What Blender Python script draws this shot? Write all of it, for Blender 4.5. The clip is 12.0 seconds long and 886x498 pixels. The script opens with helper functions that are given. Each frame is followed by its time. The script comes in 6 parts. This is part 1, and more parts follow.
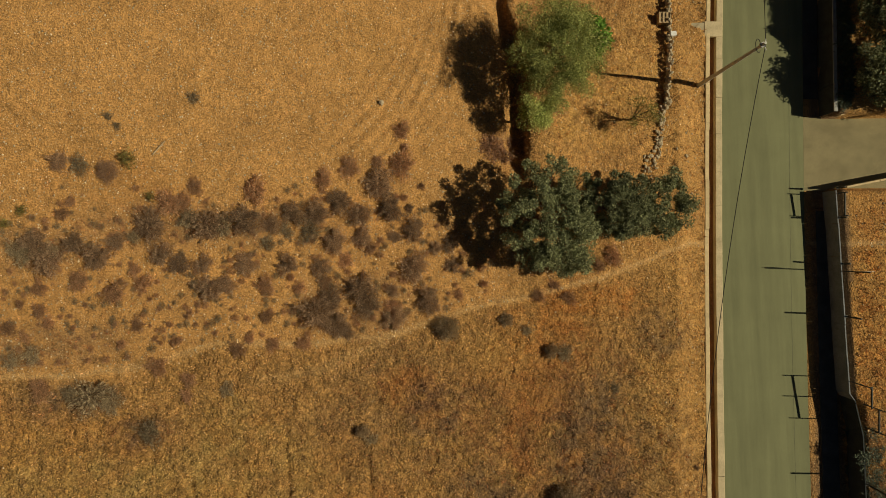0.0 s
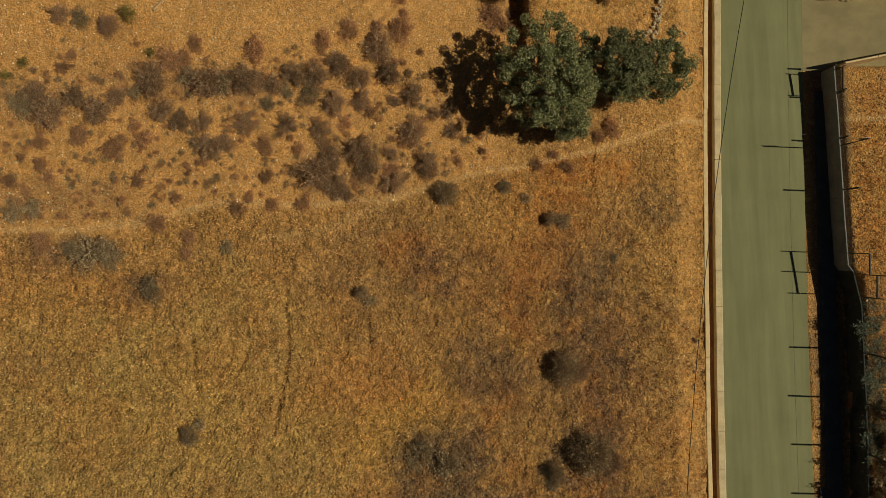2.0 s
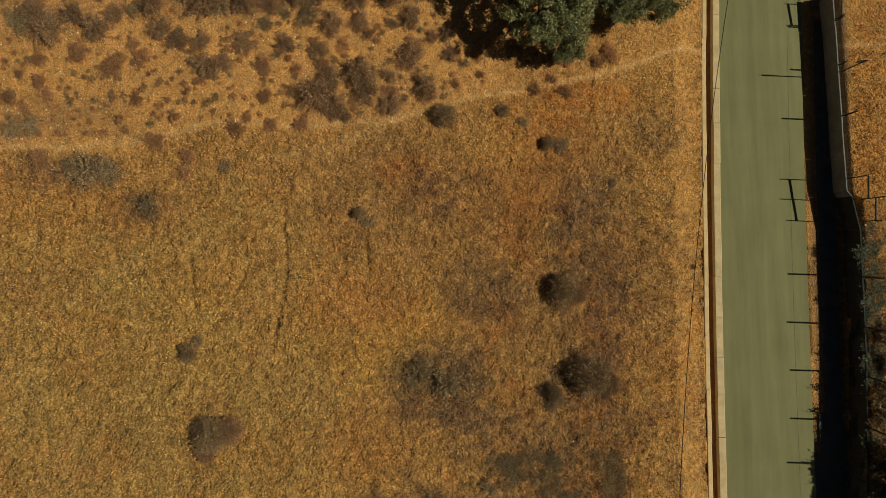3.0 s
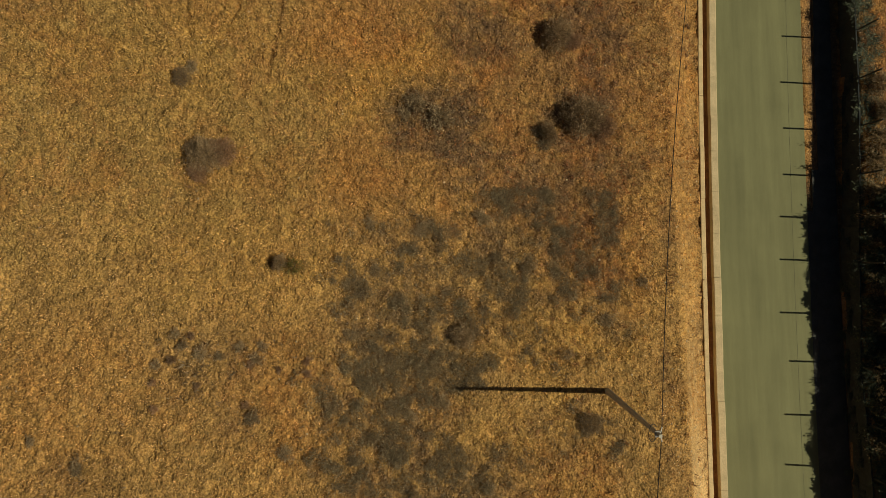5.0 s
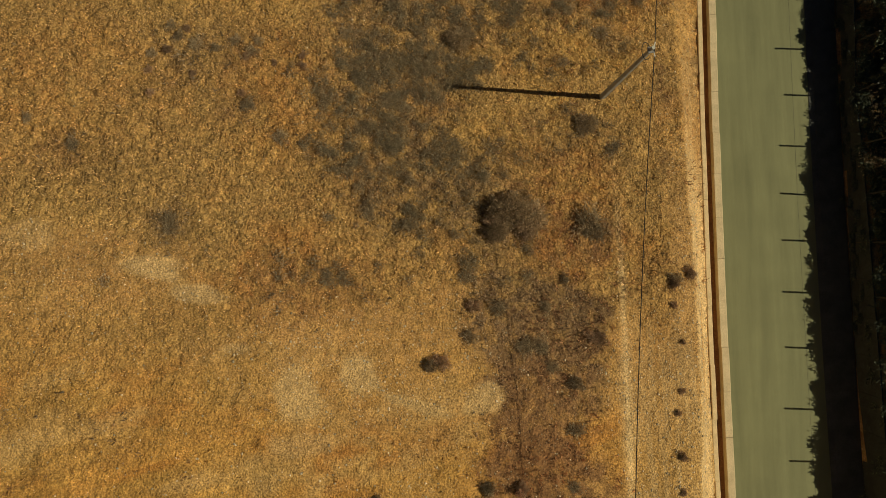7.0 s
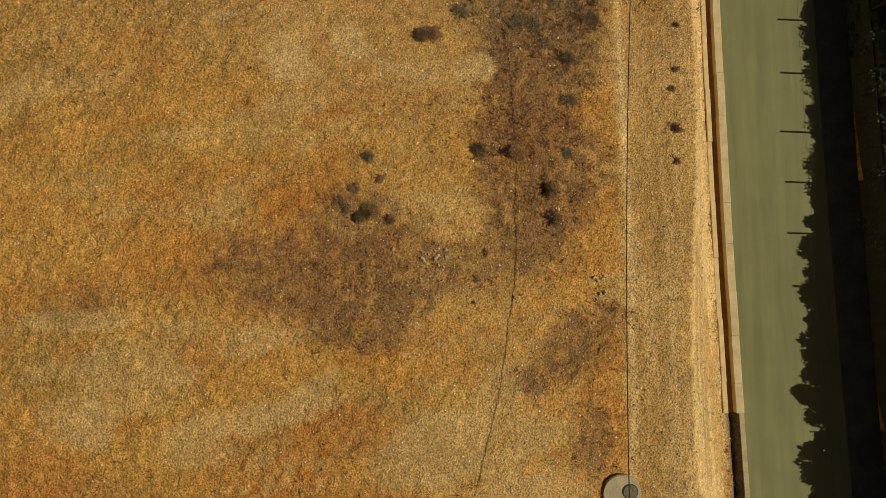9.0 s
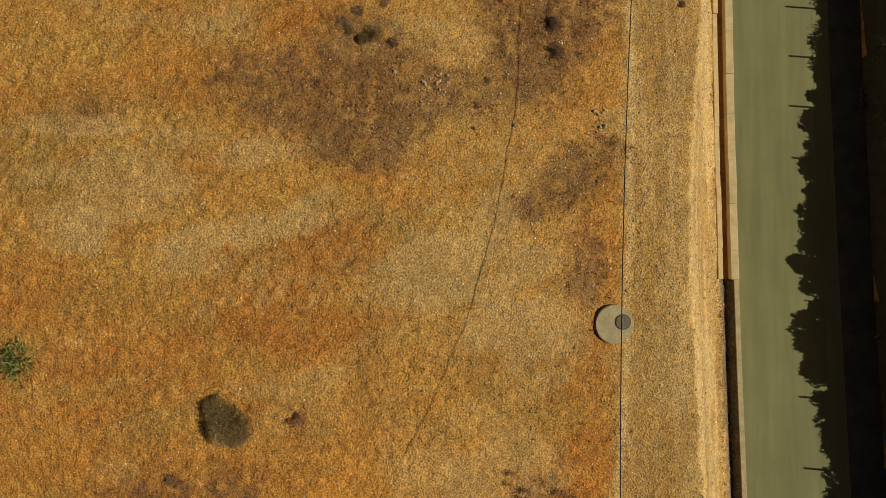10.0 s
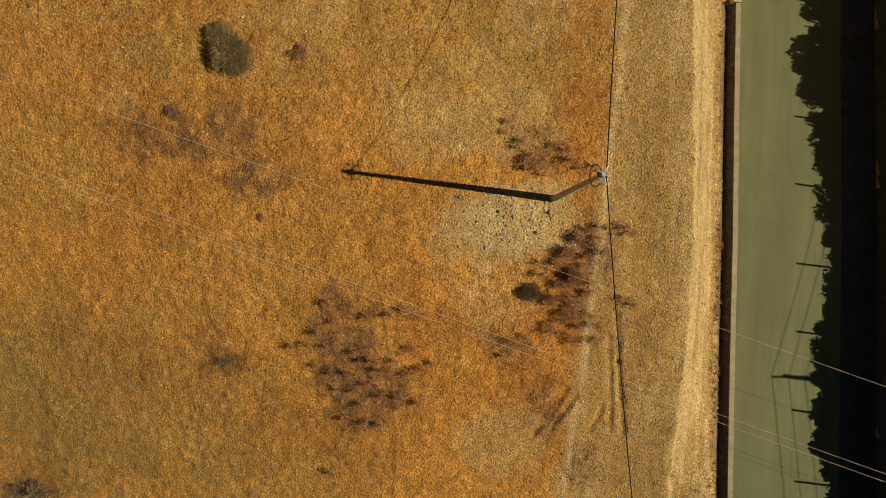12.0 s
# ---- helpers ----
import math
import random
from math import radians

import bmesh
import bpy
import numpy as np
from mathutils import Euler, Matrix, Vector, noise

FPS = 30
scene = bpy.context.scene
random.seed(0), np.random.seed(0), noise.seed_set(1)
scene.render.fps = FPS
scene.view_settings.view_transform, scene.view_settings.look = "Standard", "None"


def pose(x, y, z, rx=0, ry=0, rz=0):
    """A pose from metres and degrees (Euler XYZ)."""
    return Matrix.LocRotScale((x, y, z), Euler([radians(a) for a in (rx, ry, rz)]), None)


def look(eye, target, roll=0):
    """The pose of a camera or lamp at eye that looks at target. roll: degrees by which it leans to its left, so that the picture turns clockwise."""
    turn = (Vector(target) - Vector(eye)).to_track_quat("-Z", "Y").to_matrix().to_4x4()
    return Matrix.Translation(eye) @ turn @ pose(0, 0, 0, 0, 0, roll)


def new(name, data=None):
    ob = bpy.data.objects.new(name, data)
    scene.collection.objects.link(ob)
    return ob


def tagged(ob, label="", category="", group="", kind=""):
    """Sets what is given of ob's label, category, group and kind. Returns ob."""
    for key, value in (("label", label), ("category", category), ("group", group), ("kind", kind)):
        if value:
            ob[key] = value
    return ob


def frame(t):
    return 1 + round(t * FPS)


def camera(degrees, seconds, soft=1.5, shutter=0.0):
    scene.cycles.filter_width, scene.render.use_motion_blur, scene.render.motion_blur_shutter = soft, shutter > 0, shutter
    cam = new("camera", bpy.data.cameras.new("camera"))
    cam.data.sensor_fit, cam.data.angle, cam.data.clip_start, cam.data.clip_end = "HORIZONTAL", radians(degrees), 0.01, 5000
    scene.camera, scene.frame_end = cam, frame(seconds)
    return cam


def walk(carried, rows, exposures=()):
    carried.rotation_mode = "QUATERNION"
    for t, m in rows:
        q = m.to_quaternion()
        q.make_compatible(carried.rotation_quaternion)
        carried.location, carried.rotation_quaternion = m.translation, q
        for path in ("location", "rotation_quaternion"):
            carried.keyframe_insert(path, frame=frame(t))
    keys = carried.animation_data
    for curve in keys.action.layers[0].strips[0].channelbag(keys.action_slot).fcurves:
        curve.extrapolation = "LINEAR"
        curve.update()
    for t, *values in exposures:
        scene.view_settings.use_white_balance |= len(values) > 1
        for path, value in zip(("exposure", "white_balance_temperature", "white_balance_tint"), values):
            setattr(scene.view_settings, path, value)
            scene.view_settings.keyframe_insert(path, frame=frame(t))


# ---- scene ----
cam = camera(70.0, 12.0, soft=0.6)
# seconds, eye x y z, small turns about x and y, heading
PATH = [
    (0, -0.068, 0.053, 37.256, -0.060, -0.129, 0.050),
    (0.5, -0.064, -1.785, 37.332, -0.020, -0.060, 0.107),
    (1, -0.027, -3.886, 37.387, 0.024, -0.005, 0.153),
    (1.5, 0.052, -5.892, 37.384, 0.087, 0.032, 0.119),
    (2, 0.125, -7.980, 37.398, 0.133, 0.049, 0.119),
    (2.5, 0.201, -9.945, 37.395, 0.150, 0.100, 0.084),
    (3, 0.299, -12.540, 37.391, 0.141, 0.145, 0.058),
    (3.2, 0.320, -13.749, 37.368, 0.145, 0.141, 0.002),
    (4.8, 0.538, -26.013, 37.377, 0.204, -0.033, 0.364),
    (5, 0.591, -27.628, 37.383, 0.208, -0.040, 0.395),
    (5.5, 0.717, -31.567, 37.375, 0.213, -0.046, 0.362),
    (6, 0.788, -35.660, 37.434, 0.203, -0.053, 0.372),
    (6.5, 0.864, -39.390, 37.454, 0.194, -0.058, 0.359),
    (7, 0.936, -43.436, 37.453, 0.191, -0.047, 0.357),
    (7.2, 0.957, -45.005, 37.447, 0.194, -0.036, 0.354),
    (8.8, 1.410, -57.437, 37.214, 0.235, 0.050, 0.067),
    (9, 1.437, -58.994, 37.196, 0.240, 0.045, 0.122),
    (9.5, 1.516, -62.691, 37.150, 0.251, 0.001, 0.596),
    (10, 1.637, -66.752, 37.141, 0.259, -0.035, 2.329),
    (10.5, 1.875, -70.525, 37.193, 0.264, -0.040, 3.892),
    (11, 2.263, -74.554, 37.259, 0.288, -0.006, 4.615),
    (11.5, 2.583, -78.351, 37.311, 0.317, 0.041, 4.972),
    (12, 2.843, -82.517, 37.354, 0.355, 0.088, 5.329),
]
EXPOSURES = [(0.0, -0.43), (12.0, -0.43)]
walk(cam, [(t, pose(x, y, z, a, b, h)) for t, x, y, z, a, b, h in PATH], EXPOSURES)

# ---- light: low clear-sky sun from the east ----
SUN_WAY = Vector((-1.0, 0.035, -0.905)).normalized()
world = bpy.data.worlds.new("sky")
scene.world = world
world.use_nodes = True
sky = world.node_tree.nodes.new("ShaderNodeTexSky")
sky.sky_type, sky.sun_disc = "NISHITA", False
sky.sun_elevation, sky.sun_rotation = math.asin(-SUN_WAY.z), radians(88)
world.node_tree.links.new(sky.outputs[0], world.node_tree.nodes["Background"].inputs[0])
world.node_tree.nodes["Background"].inputs[1].default_value = 0.0145
sun_data = bpy.data.lights.new("sun", "SUN")
sun_data.energy, sun_data.angle, sun_data.color = 4.7, radians(0.5), (1.0, 0.91, 0.68)
sun = new("sun", sun_data)
sun.matrix_world = look((60, -40, 60), Vector((60, -40, 60)) + SUN_WAY)

rng = np.random.default_rng(7)


# ---- the lie of the land ----
def smooth(a, b, v):
    t = np.clip((np.asarray(v, float) - a) / (b - a), 0, 1)
    return t * t * (3 - 2 * t)


TABLE = np.random.default_rng(3).random((256, 256))


def vnoise(x, y, size, shift=0):
    """Smooth value noise, 0 to 1, with cells of that size in metres."""
    u, v = np.asarray(x, float) / size + 17.3 * shift, np.asarray(y, float) / size - 9.1 * shift
    i, j = np.floor(u).astype(int), np.floor(v).astype(int)
    f, g = u - i, v - j
    f, g = f * f * (3 - 2 * f), g * g * (3 - 2 * g)
    at = lambda a, b: TABLE[(i + a) % 256, (j + b) % 256]
    return (at(0, 0) * (1 - f) + at(1, 0) * f) * (1 - g) + (at(0, 1) * (1 - f) + at(1, 1) * f) * g


def fnoise(x, y, size, shift=0, octaves=3):
    total, weight = 0.0, 0.0
    for n in range(octaves):
        total = total + vnoise(x, y, size / 2**n, shift + n) * 0.6**n
        weight += 0.6**n
    return total / weight


HILL = {(0, 0): 5.533, (0, 1): -10.522, (0, 2): -0.486, (0, 3): 8.893, (0, 4): -1.253, (0, 5): -2.259, (1, 0): -1.974,
        (1, 1): -0.689, (1, 2): 0.951, (1, 3): -1.289, (1, 4): -0.688, (2, 0): -0.402, (2, 1): 0.431, (2, 2): -0.25}


def hill(x, y):
    u, v = np.clip(x, -28, 14.5) / 20, (np.clip(y, -98, 16) + 40) / 45
    return sum(c * u**i * v**j for (i, j), c in HILL.items())


def road_z(y):
    y = np.asarray(y, float)
    return -3.7 - 0.1025 * np.clip(y, -80, 40) + 0.06 * np.clip(-80 - y, 0, 60)


def edge_x(y):
    """The west edge of the carriageway."""
    return 17.25 + 0.00047 * (np.clip(y, -120, 40) + 42) ** 2


ROAD_WIDE, CHANNEL_END, WALL_OFF = 5.4, -67.6, 7.3


def wall_off(y):
    """Metres from the road's edge to the retaining wall, which runs straight where the road bends."""
    y = np.asarray(y, float)
    line = np.interp(y, (-50, -30, -20, -9.4, -9.1, 3.7), (24.58, 24.62, 25.3, 25.55, 24.97, 24.92)) - edge_x(y)
    return np.where(y < -50, WALL_OFF, np.where(y > 6, WALL_OFF - 0.8, line))


def wall_high(y):
    y = np.asarray(y, float)
    return np.interp(y, (-60, -48, -42, -36, -34, -31, -20, -9.3, -9.0, 5, 9), (2.1, 1.95, 1.8, 1.6, 1.3, 1.7, 1.6, 1.55, 1.38, 1.36, 1.6))


def bank_wide(y):
    return 2.3 + 1.5 * np.exp(-(((np.asarray(y, float) + 66) / 12) ** 2))


def ground_z(x, y):
    x, y = np.asarray(x, float), np.asarray(y, float)
    off, low = x - edge_x(y), road_z(y)
    wide = bank_wide(y)
    t = np.clip((off + 1.12 + wide) / wide, 0, 1)
    z = hill(x, y)
    # a small terrace step in the northern field
    step = 4.95 + 0.05 * np.sin(y) - 1.2 * smooth(10.5, 15.5, y)
    z = z + smooth(3.6, 5.6, y) * (1.05 - 0.6 * smooth(12.5, 15.5, y)) * smooth(step, step + 0.14, x) * (1 - smooth(step + 0.3, step + 6, x)) - smooth(3.6, 5.6, y) * 0.4 * (1 - smooth(0, 1.2, np.abs(x - step + 0.5)))
    z = z + (low + 0.08 - z) * smooth(0, 1, t) ** 0.85
    south = smooth(CHANNEL_END + 0.2, CHANNEL_END - 0.4, y)
    cut = low - 0.42
    ditch = low - 0.6 + 0.66 * smooth(-0.5, -0.95, off)
    z = np.where(off > -1.06, cut * (1 - south) + np.where(off < -0.25, ditch, cut) * south, z)
    z = np.where(off > ROAD_WIDE - 0.15, low - 0.05 + 0.1 * smooth(ROAD_WIDE, WALL_OFF, off), z)
    away = off - wall_off(y)
    drive = smooth(3.7, 4.1, y) * (1 - smooth(8.5, 8.8, y))
    up = low + wall_high(y) - 0.02 + 0.02 * np.clip(away, 0, 30)
    ramp = low - 0.12 + 0.06 * np.clip(off - ROAD_WIDE, 0, 25)
    z = np.where(away > 0.12, up * (1 - drive) + ramp * drive, z)
    z = np.where((off > ROAD_WIDE - 0.15) & (drive > 0.5), ramp, z)
    return z


def gz(x, y):
    """The height of the finished ground sheet."""
    i = int(np.clip(np.searchsorted(gx, x) - 1, 0, nx - 2))
    j = int(np.clip(np.searchsorted(gy, y) - 1, 0, ny - 2))
    f, g = (x - gx[i]) / (gx[i + 1] - gx[i]), (y - gy[j]) / (gy[j + 1] - gy[j])
    h = Z.reshape(ny, nx)[j : j + 2, i : i + 2]
    return float((h[0, 0] * (1 - f) + h[0, 1] * f) * (1 - g) + (h[1, 0] * (1 - f) + h[1, 1] * f) * g)


# ---- what covers the ground: soil, straw, weeds ----
PATCHES = []


def patch(kind, x, y, rx, ry, turn, strength):
    PATCHES.append((kind, x, y, rx, ry, radians(turn), strength * (1.5 if kind == "dark" and y < -50 else 0.6 if kind == "dark" and -44 < y < -24 else 0.6 if kind == "rust" and -48 < y < -27 else 1.0)))


patch("pale", -12.8, -44.2, 1.9, 0.7, 0, 0.7); patch("pale", -10.9, -45.4, 1.1, 0.4, 0, 0.6); patch("pale", -2.9, -49.1, 0.9, 1.1, 0, 0.8)
patch("pale", -5.9, -50.0, 1.0, 1.2, 0, 0.8); patch("pale", -8.6, -48.0, 0.9, 0.3, 0, 0.6); patch("pale", 3.0, -50.4, 0.9, 0.7, 0, 0.7)
patch("pale", -18.6, -42.8, 1.6, 0.8, 0, 0.4); patch("pale", -5.3, -52.3, 1.5, 0.6, 1, 0.6); patch("pale", -13.8, -62.0, 2.7, 0.5, 1, 0.6)
patch("pale", -6.8, -63.0, 2.4, 0.7, 13, 0.6); patch("pale", -14.0, -66.6, 1.1, 1.0, 31, 0.7); patch("pale", -10.2, -64.4, 2.2, 0.6, 11, 0.5)
patch("pale", -7.3, -66.3, 3.9, 0.8, 13, 0.7); patch("pale", -9.2, -67.7, 2.2, 0.7, 11, 0.5); patch("pale", -4.4, -65.0, 1.5, 0.5, 31, 0.6)
patch("pale", 1.5, -67.4, 2.2, 2.0, 31, 0.6); patch("pale", 4.9, -69.9, 2.5, 1.5, 1, 0.6); patch("pale", 3.9, -65.5, 1.2, 1.7, 1, 0.5)
patch("pale", 0.3, -57.0, 1.3, 1.0, 1, 0.3); patch("pale", -2.6, -57.6, 1.0, 0.8, 1, 0.2); patch("rust", -15.1, -59.3, 4.9, 2.4, 1, 0.5)
patch("rust", -3.2, -67.0, 3.4, 1.5, 1, 0.8); patch("rust", -3.9, -69.9, 3.7, 1.7, 1, 0.9); patch("rust", -10.2, -70.4, 4.9, 2.0, 1, 0.5)
patch("rust", -16.0, -68.8, 2.9, 1.9, 1, 0.5); patch("rust", -9.6, -60.0, 2.5, 2.0, 1, 0.4); patch("rust", -4.6, -57.9, 1.2, 1.5, 1, 0.4)
patch("rust", 8.4, -66.5, 1.4, 2.5, 1, 0.8); patch("rust", 8.0, -70.4, 1.3, 2.3, 1, 0.8); patch("rust", -13.2, -72.5, 5.4, 1.5, 1, 0.6)
patch("yellow", -16.2, -58.3, 4.9, 2.2, 1, 0.8); patch("yellow", -11.4, -62.2, 3.9, 1.5, 1, 0.6); patch("yellow", -11.3, -68.5, 2.9, 1.5, 1, 0.6)
patch("yellow", -2.4, -68.7, 1.5, 1.0, 1, 0.5); patch("dark", -2.8, -59.9, 5.7, 2.5, 1, 0.75); patch("dark", -4.0, -61.4, 3.0, 1.5, 1, 0.35)
patch("dark", -2.1, -57.6, 2.0, 1.5, 1, 0.5); patch("dark", 5.7, -55.5, 2.9, 4.7, 1, 0.7); patch("dark", 7.2, -63.2, 1.8, 1.3, 31, 0.7)
patch("dark", 5.4, -64.7, 1.2, 0.7, 1, 0.7); patch("dark", 7.9, -67.0, 1.0, 1.5, 1, 0.4); patch("dark", 8.5, -62.0, 1.3, 1.5, 1, 0.4)
patch("dark", -1.8, -62.8, 2.0, 0.7, 1, 0.5); patch("rust", 9.0, -86.6, 3.8, 4.0, 5, 0.9); patch("rust", 9.6, -81.4, 1.6, 3.4, 5, 0.8)
patch("rust", 6.6, -77.6, 1.8, 1.3, 5, 0.6); patch("rust", -7.3, -83.5, 10.5, 9.2, 5, 0.55); patch("rust", 3.0, -85.5, 3.2, 2.4, 5, 0.6)
patch("rust", 5.2, -89.2, 2.7, 1.6, 5, 0.6); patch("rust", 10.8, -91.7, 1.7, 2.0, 5, 0.6); patch("rust", -0.1, -92.2, 8.5, 3.4, 5, 0.4)
patch("rust", -15.2, -77.3, 3.3, 3.0, 5, 0.5); patch("yellow", -15.9, -79.9, 3.9, 2.9, 5, 0.7); patch("yellow", -6.7, -85.3, 6.7, 2.9, 5, 0.4)
patch("yellow", -4.7, -81.5, 4.1, 2.3, 5, 0.3); patch("dark", -10.0, -78.1, 4.1, 1.5, 5, 0.45); patch("dark", -6.0, -80.0, 2.0, 1.0, 5, 0.45)
patch("dark", -0.6, -88.7, 2.2, 2.5, 5, 0.8); patch("dark", -2.1, -86.3, 1.3, 1.6, 5, 0.6); patch("dark", 6.6, -77.6, 1.5, 1.0, 5, 0.4)
patch("dark", 9.5, -82.2, 1.2, 2.3, 5, 0.5); patch("dark", 6.3, -86.6, 1.1, 1.1, 5, 0.4); patch("dark", -7.3, -88.8, 1.1, 0.8, 5, 0.5)
patch("dark", -19.1, -98.5, 1.9, 1.3, 5, 0.6); patch("dark", 0.6, -85.5, 1.6, 0.5, 5, 0.5); patch("dark", 10.7, -92.6, 1.1, 1.4, 5, 0.4)
patch("dark", 8.6, -89.5, 1.1, 1.6, 25, 0.4); patch("olive", -16.6, -91.8, 7.1, 5.9, 5, 0.9); patch("olive", -8.9, -92.7, 5.2, 4.3, 5, 0.4)
patch("pale", 6.4, -80.7, 3.1, 1.8, 5, 0.9); patch("pale", 4.7, -76.6, 2.8, 1.5, 5, 0.5); patch("pale", 1.4, -76.9, 2.5, 1.8, 5, 0.4)
patch("pale", 4.5, -81.9, 2.3, 1.3, 5, 0.5); patch("pale", 6.3, -91.5, 2.2, 2.0, 5, 0.5); patch("pale", -12.3, -77.1, 1.5, 0.8, 5, 0.3)
patch("dark", -1.7, -34.9, 4.4, 7.0, 0, 0.75); patch("dark", 4.3, -29.5, 5.3, 4.6, 0, 0.4); patch("dark", 7.6, -26.3, 4.1, 6.0, 0, 0.5)
patch("dark", 0.5, -20.8, 2.9, 1.8, 0, 0.75); patch("dark", 3.1, -26.4, 1.9, 1.9, 0, 0.5); patch("dark", -11.2, -33.2, 3.2, 2.0, 0, 0.45)
patch("dark", -9.6, -36.2, 1.7, 1.1, 0, 0.5); patch("dark", -3.7, -26.5, 1.8, 0.9, 0, 0.4); patch("dark", -1.8, -32.0, 2.7, 1.8, 0, 0.4)
patch("dark", 8.2, -42.3, 1.6, 1.6, 0, 0.4); patch("dark", 4.1, -41.6, 3.4, 2.8, 0, 0.6); patch("dark", 7.2, -37.3, 3.6, 2.4, 0, 0.3)
patch("dark", 10.0, -30.7, 1.9, 1.9, 0, 0.4); patch("dark", -16.9, -38.7, 2.2, 1.1, 0, 0.35); patch("dark", -12.3, -42.1, 1.4, 1.1, 0, 0.4)
patch("dark", 0.1, -40.5, 4.5, 3.4, 0, 0.35); patch("dark", 13.6, -26.8, 0.6, 3.9, 0, 0.5); patch("dark", 13.2, -34.1, 0.6, 1.2, 0, 0.6)
patch("yellow", -2.7, -18.8, 3.2, 2.2, 0, 0.8); patch("yellow", 7.4, -32.3, 3.7, 1.8, 0, 0.8); patch("yellow", 6.2, -30.8, 2.5, 1.9, 0, 0.6)
patch("yellow", -16.1, -18.2, 0.9, 0.6, 0, 0.7); patch("yellow", -12.9, -22.3, 1.2, 0.5, 0, 0.7); patch("yellow", 4.2, -37.6, 3.5, 2.0, 0, 0.4)
patch("yellow", -9.3, -28.2, 7.5, 2.7, 0, 0.35); patch("rust", -8.0, -34.9, 3.4, 3.4, 0, 0.4); patch("rust", -17.9, -34.9, 4.5, 4.5, 0, 0.35)
patch("rust", -4.5, -36.6, 5.7, 5.7, 0, 0.25); patch("rust", -4.4, -23.3, 1.9, 1.9, 0, 0.3); patch("rust", 6.5, -39.5, 2.9, 2.0, 0, 0.6)
patch("rust", 10.8, -27.8, 1.6, 3.2, 0, 0.5); patch("dark", 5.5, -46.4, 3.0, 2.2, 0, 0.7); patch("dark", 5.7, -48.8, 3.3, 2.4, 0, 0.8)
patch("dark", 8.9, -42.7, 1.4, 1.7, 0, 0.6); patch("dark", -12.4, -42.6, 1.3, 1.3, 0, 0.5); patch("dark", 4.3, -38.9, 1.7, 1.4, 0, 0.4)
patch("bare", -2.9, -48.6, 6.6, 3.2, 0, 0.8); patch("bare", -14.6, -44.7, 5.8, 2.1, 0, 0.5); patch("bare", 0.8, -46.9, 3.8, 1.6, 0, 0.6)
patch("bare", -17.3, -43.4, 3.2, 1.6, 0, 0.4); patch("bare", 9.7, -49.1, 1.1, 2.5, 0, 0.6); patch("dark", 7.4, -15.2, 7.3, 10.0, 0, 0.28)
patch("dark", 11.0, -11.2, 2.0, 5.5, 0, 0.35); patch("dark", 0.0, -20.1, 2.9, 2.2, 0, 0.7); patch("dark", 8.3, -19.7, 2.6, 2.0, 0, 0.6)
patch("dark", -2.6, -9.2, 4.9, 3.9, 0, 0.25); patch("dark", -20.2, -8.3, 3.4, 1.2, 0, 0.5); patch("dark", -16.6, -10.3, 2.2, 1.4, 0, 0.6)
patch("dark", 13.7, -5.2, 2.1, 1.7, 0, 0.5); patch("dark", 2.9, -22.9, 3.2, 1.9, 0, 0.5); patch("dark", 9.1, -23.2, 3.6, 2.0, 0, 0.4)
patch("dark", -22.1, -14.2, 2.4, 0.9, 0, 0.2); patch("rust", 6.1, -5.7, 3.7, 2.4, 0, 0.5); patch("rust", 9.7, -2.9, 3.1, 1.4, 0, 0.5)
patch("rust", -16.9, -10.5, 2.2, 1.6, 0, 0.6); patch("rust", -0.3, -16.3, 1.9, 1.3, 0, 0.5); patch("rust", 4.0, -9.1, 4.0, 2.7, 0, 0.35)
patch("rust", -22.2, -9.9, 4.9, 1.8, 0, 0.35); patch("rust", -4.5, -15.6, 3.8, 1.9, 0, 0.3); patch("yellow", -3.6, -18.2, 2.3, 1.3, 0, 1.0)
patch("yellow", -0.7, -17.0, 1.5, 1.9, 0, 1.0); patch("yellow", -16.2, -18.2, 0.6, 0.6, 0, 0.6); patch("yellow", 0.0, -15.7, 1.3, 1.0, 0, 0.5)
patch("yellow", -12.5, -16.4, 6.2, 3.1, 0, 0.3); patch("yellow", 3.4, -6.1, 2.3, 1.3, 0, 0.3); patch("olive", -19.3, -16.3, 9.8, 6.7, 0, 0.9)
patch("olive", -13.5, -13.6, 6.9, 3.8, 0, 0.5); patch("olive", -11.7, -21.0, 7.7, 3.7, 0, 0.5); patch("olive", -16.8, -24.3, 9.9, 6.6, 0, 0.6)
patch("olive", -10.6, -21.6, 3.7, 3.7, 0, 0.4); patch("olive", -18.5, -42.5, 3.7, 2.1, 0, 0.4); patch("rust", 7.4, -3.5, 2.1, 1.4, 0, 0.6)
patch("rust", -16.2, 1.9, 3.7, 1.9, 0, 0.5); patch("rust", -7.2, 2.0, 4.8, 1.3, 0, 0.4); patch("rust", -19.3, 4.0, 4.9, 1.2, 0, 0.4)
patch("dark", -4.7, -3.2, 3.6, 2.0, 0, 0.3); patch("dark", -21.3, -5.2, 3.7, 1.2, 0, 0.35); patch("dark", -13.6, 1.3, 6.9, 1.3, 0, 0.4)
patch("dark", -22.0, 0.0, 3.0, 1.2, 0, 0.4); patch("dark", -19.3, -8.3, 2.5, 1.2, 0, 0.5); patch("yellow", 10.7, 11.9, 3.2, 3.2, 0, 0.5)
patch("yellow", 8.6, 8.1, 3.5, 2.5, 0, 0.5); patch("yellow", -4.7, 11.5, 2.9, 2.0, 0, 0.3)
patch("chalk", 5.9, -81.0, 2.8, 1.4, 0, 0.6)
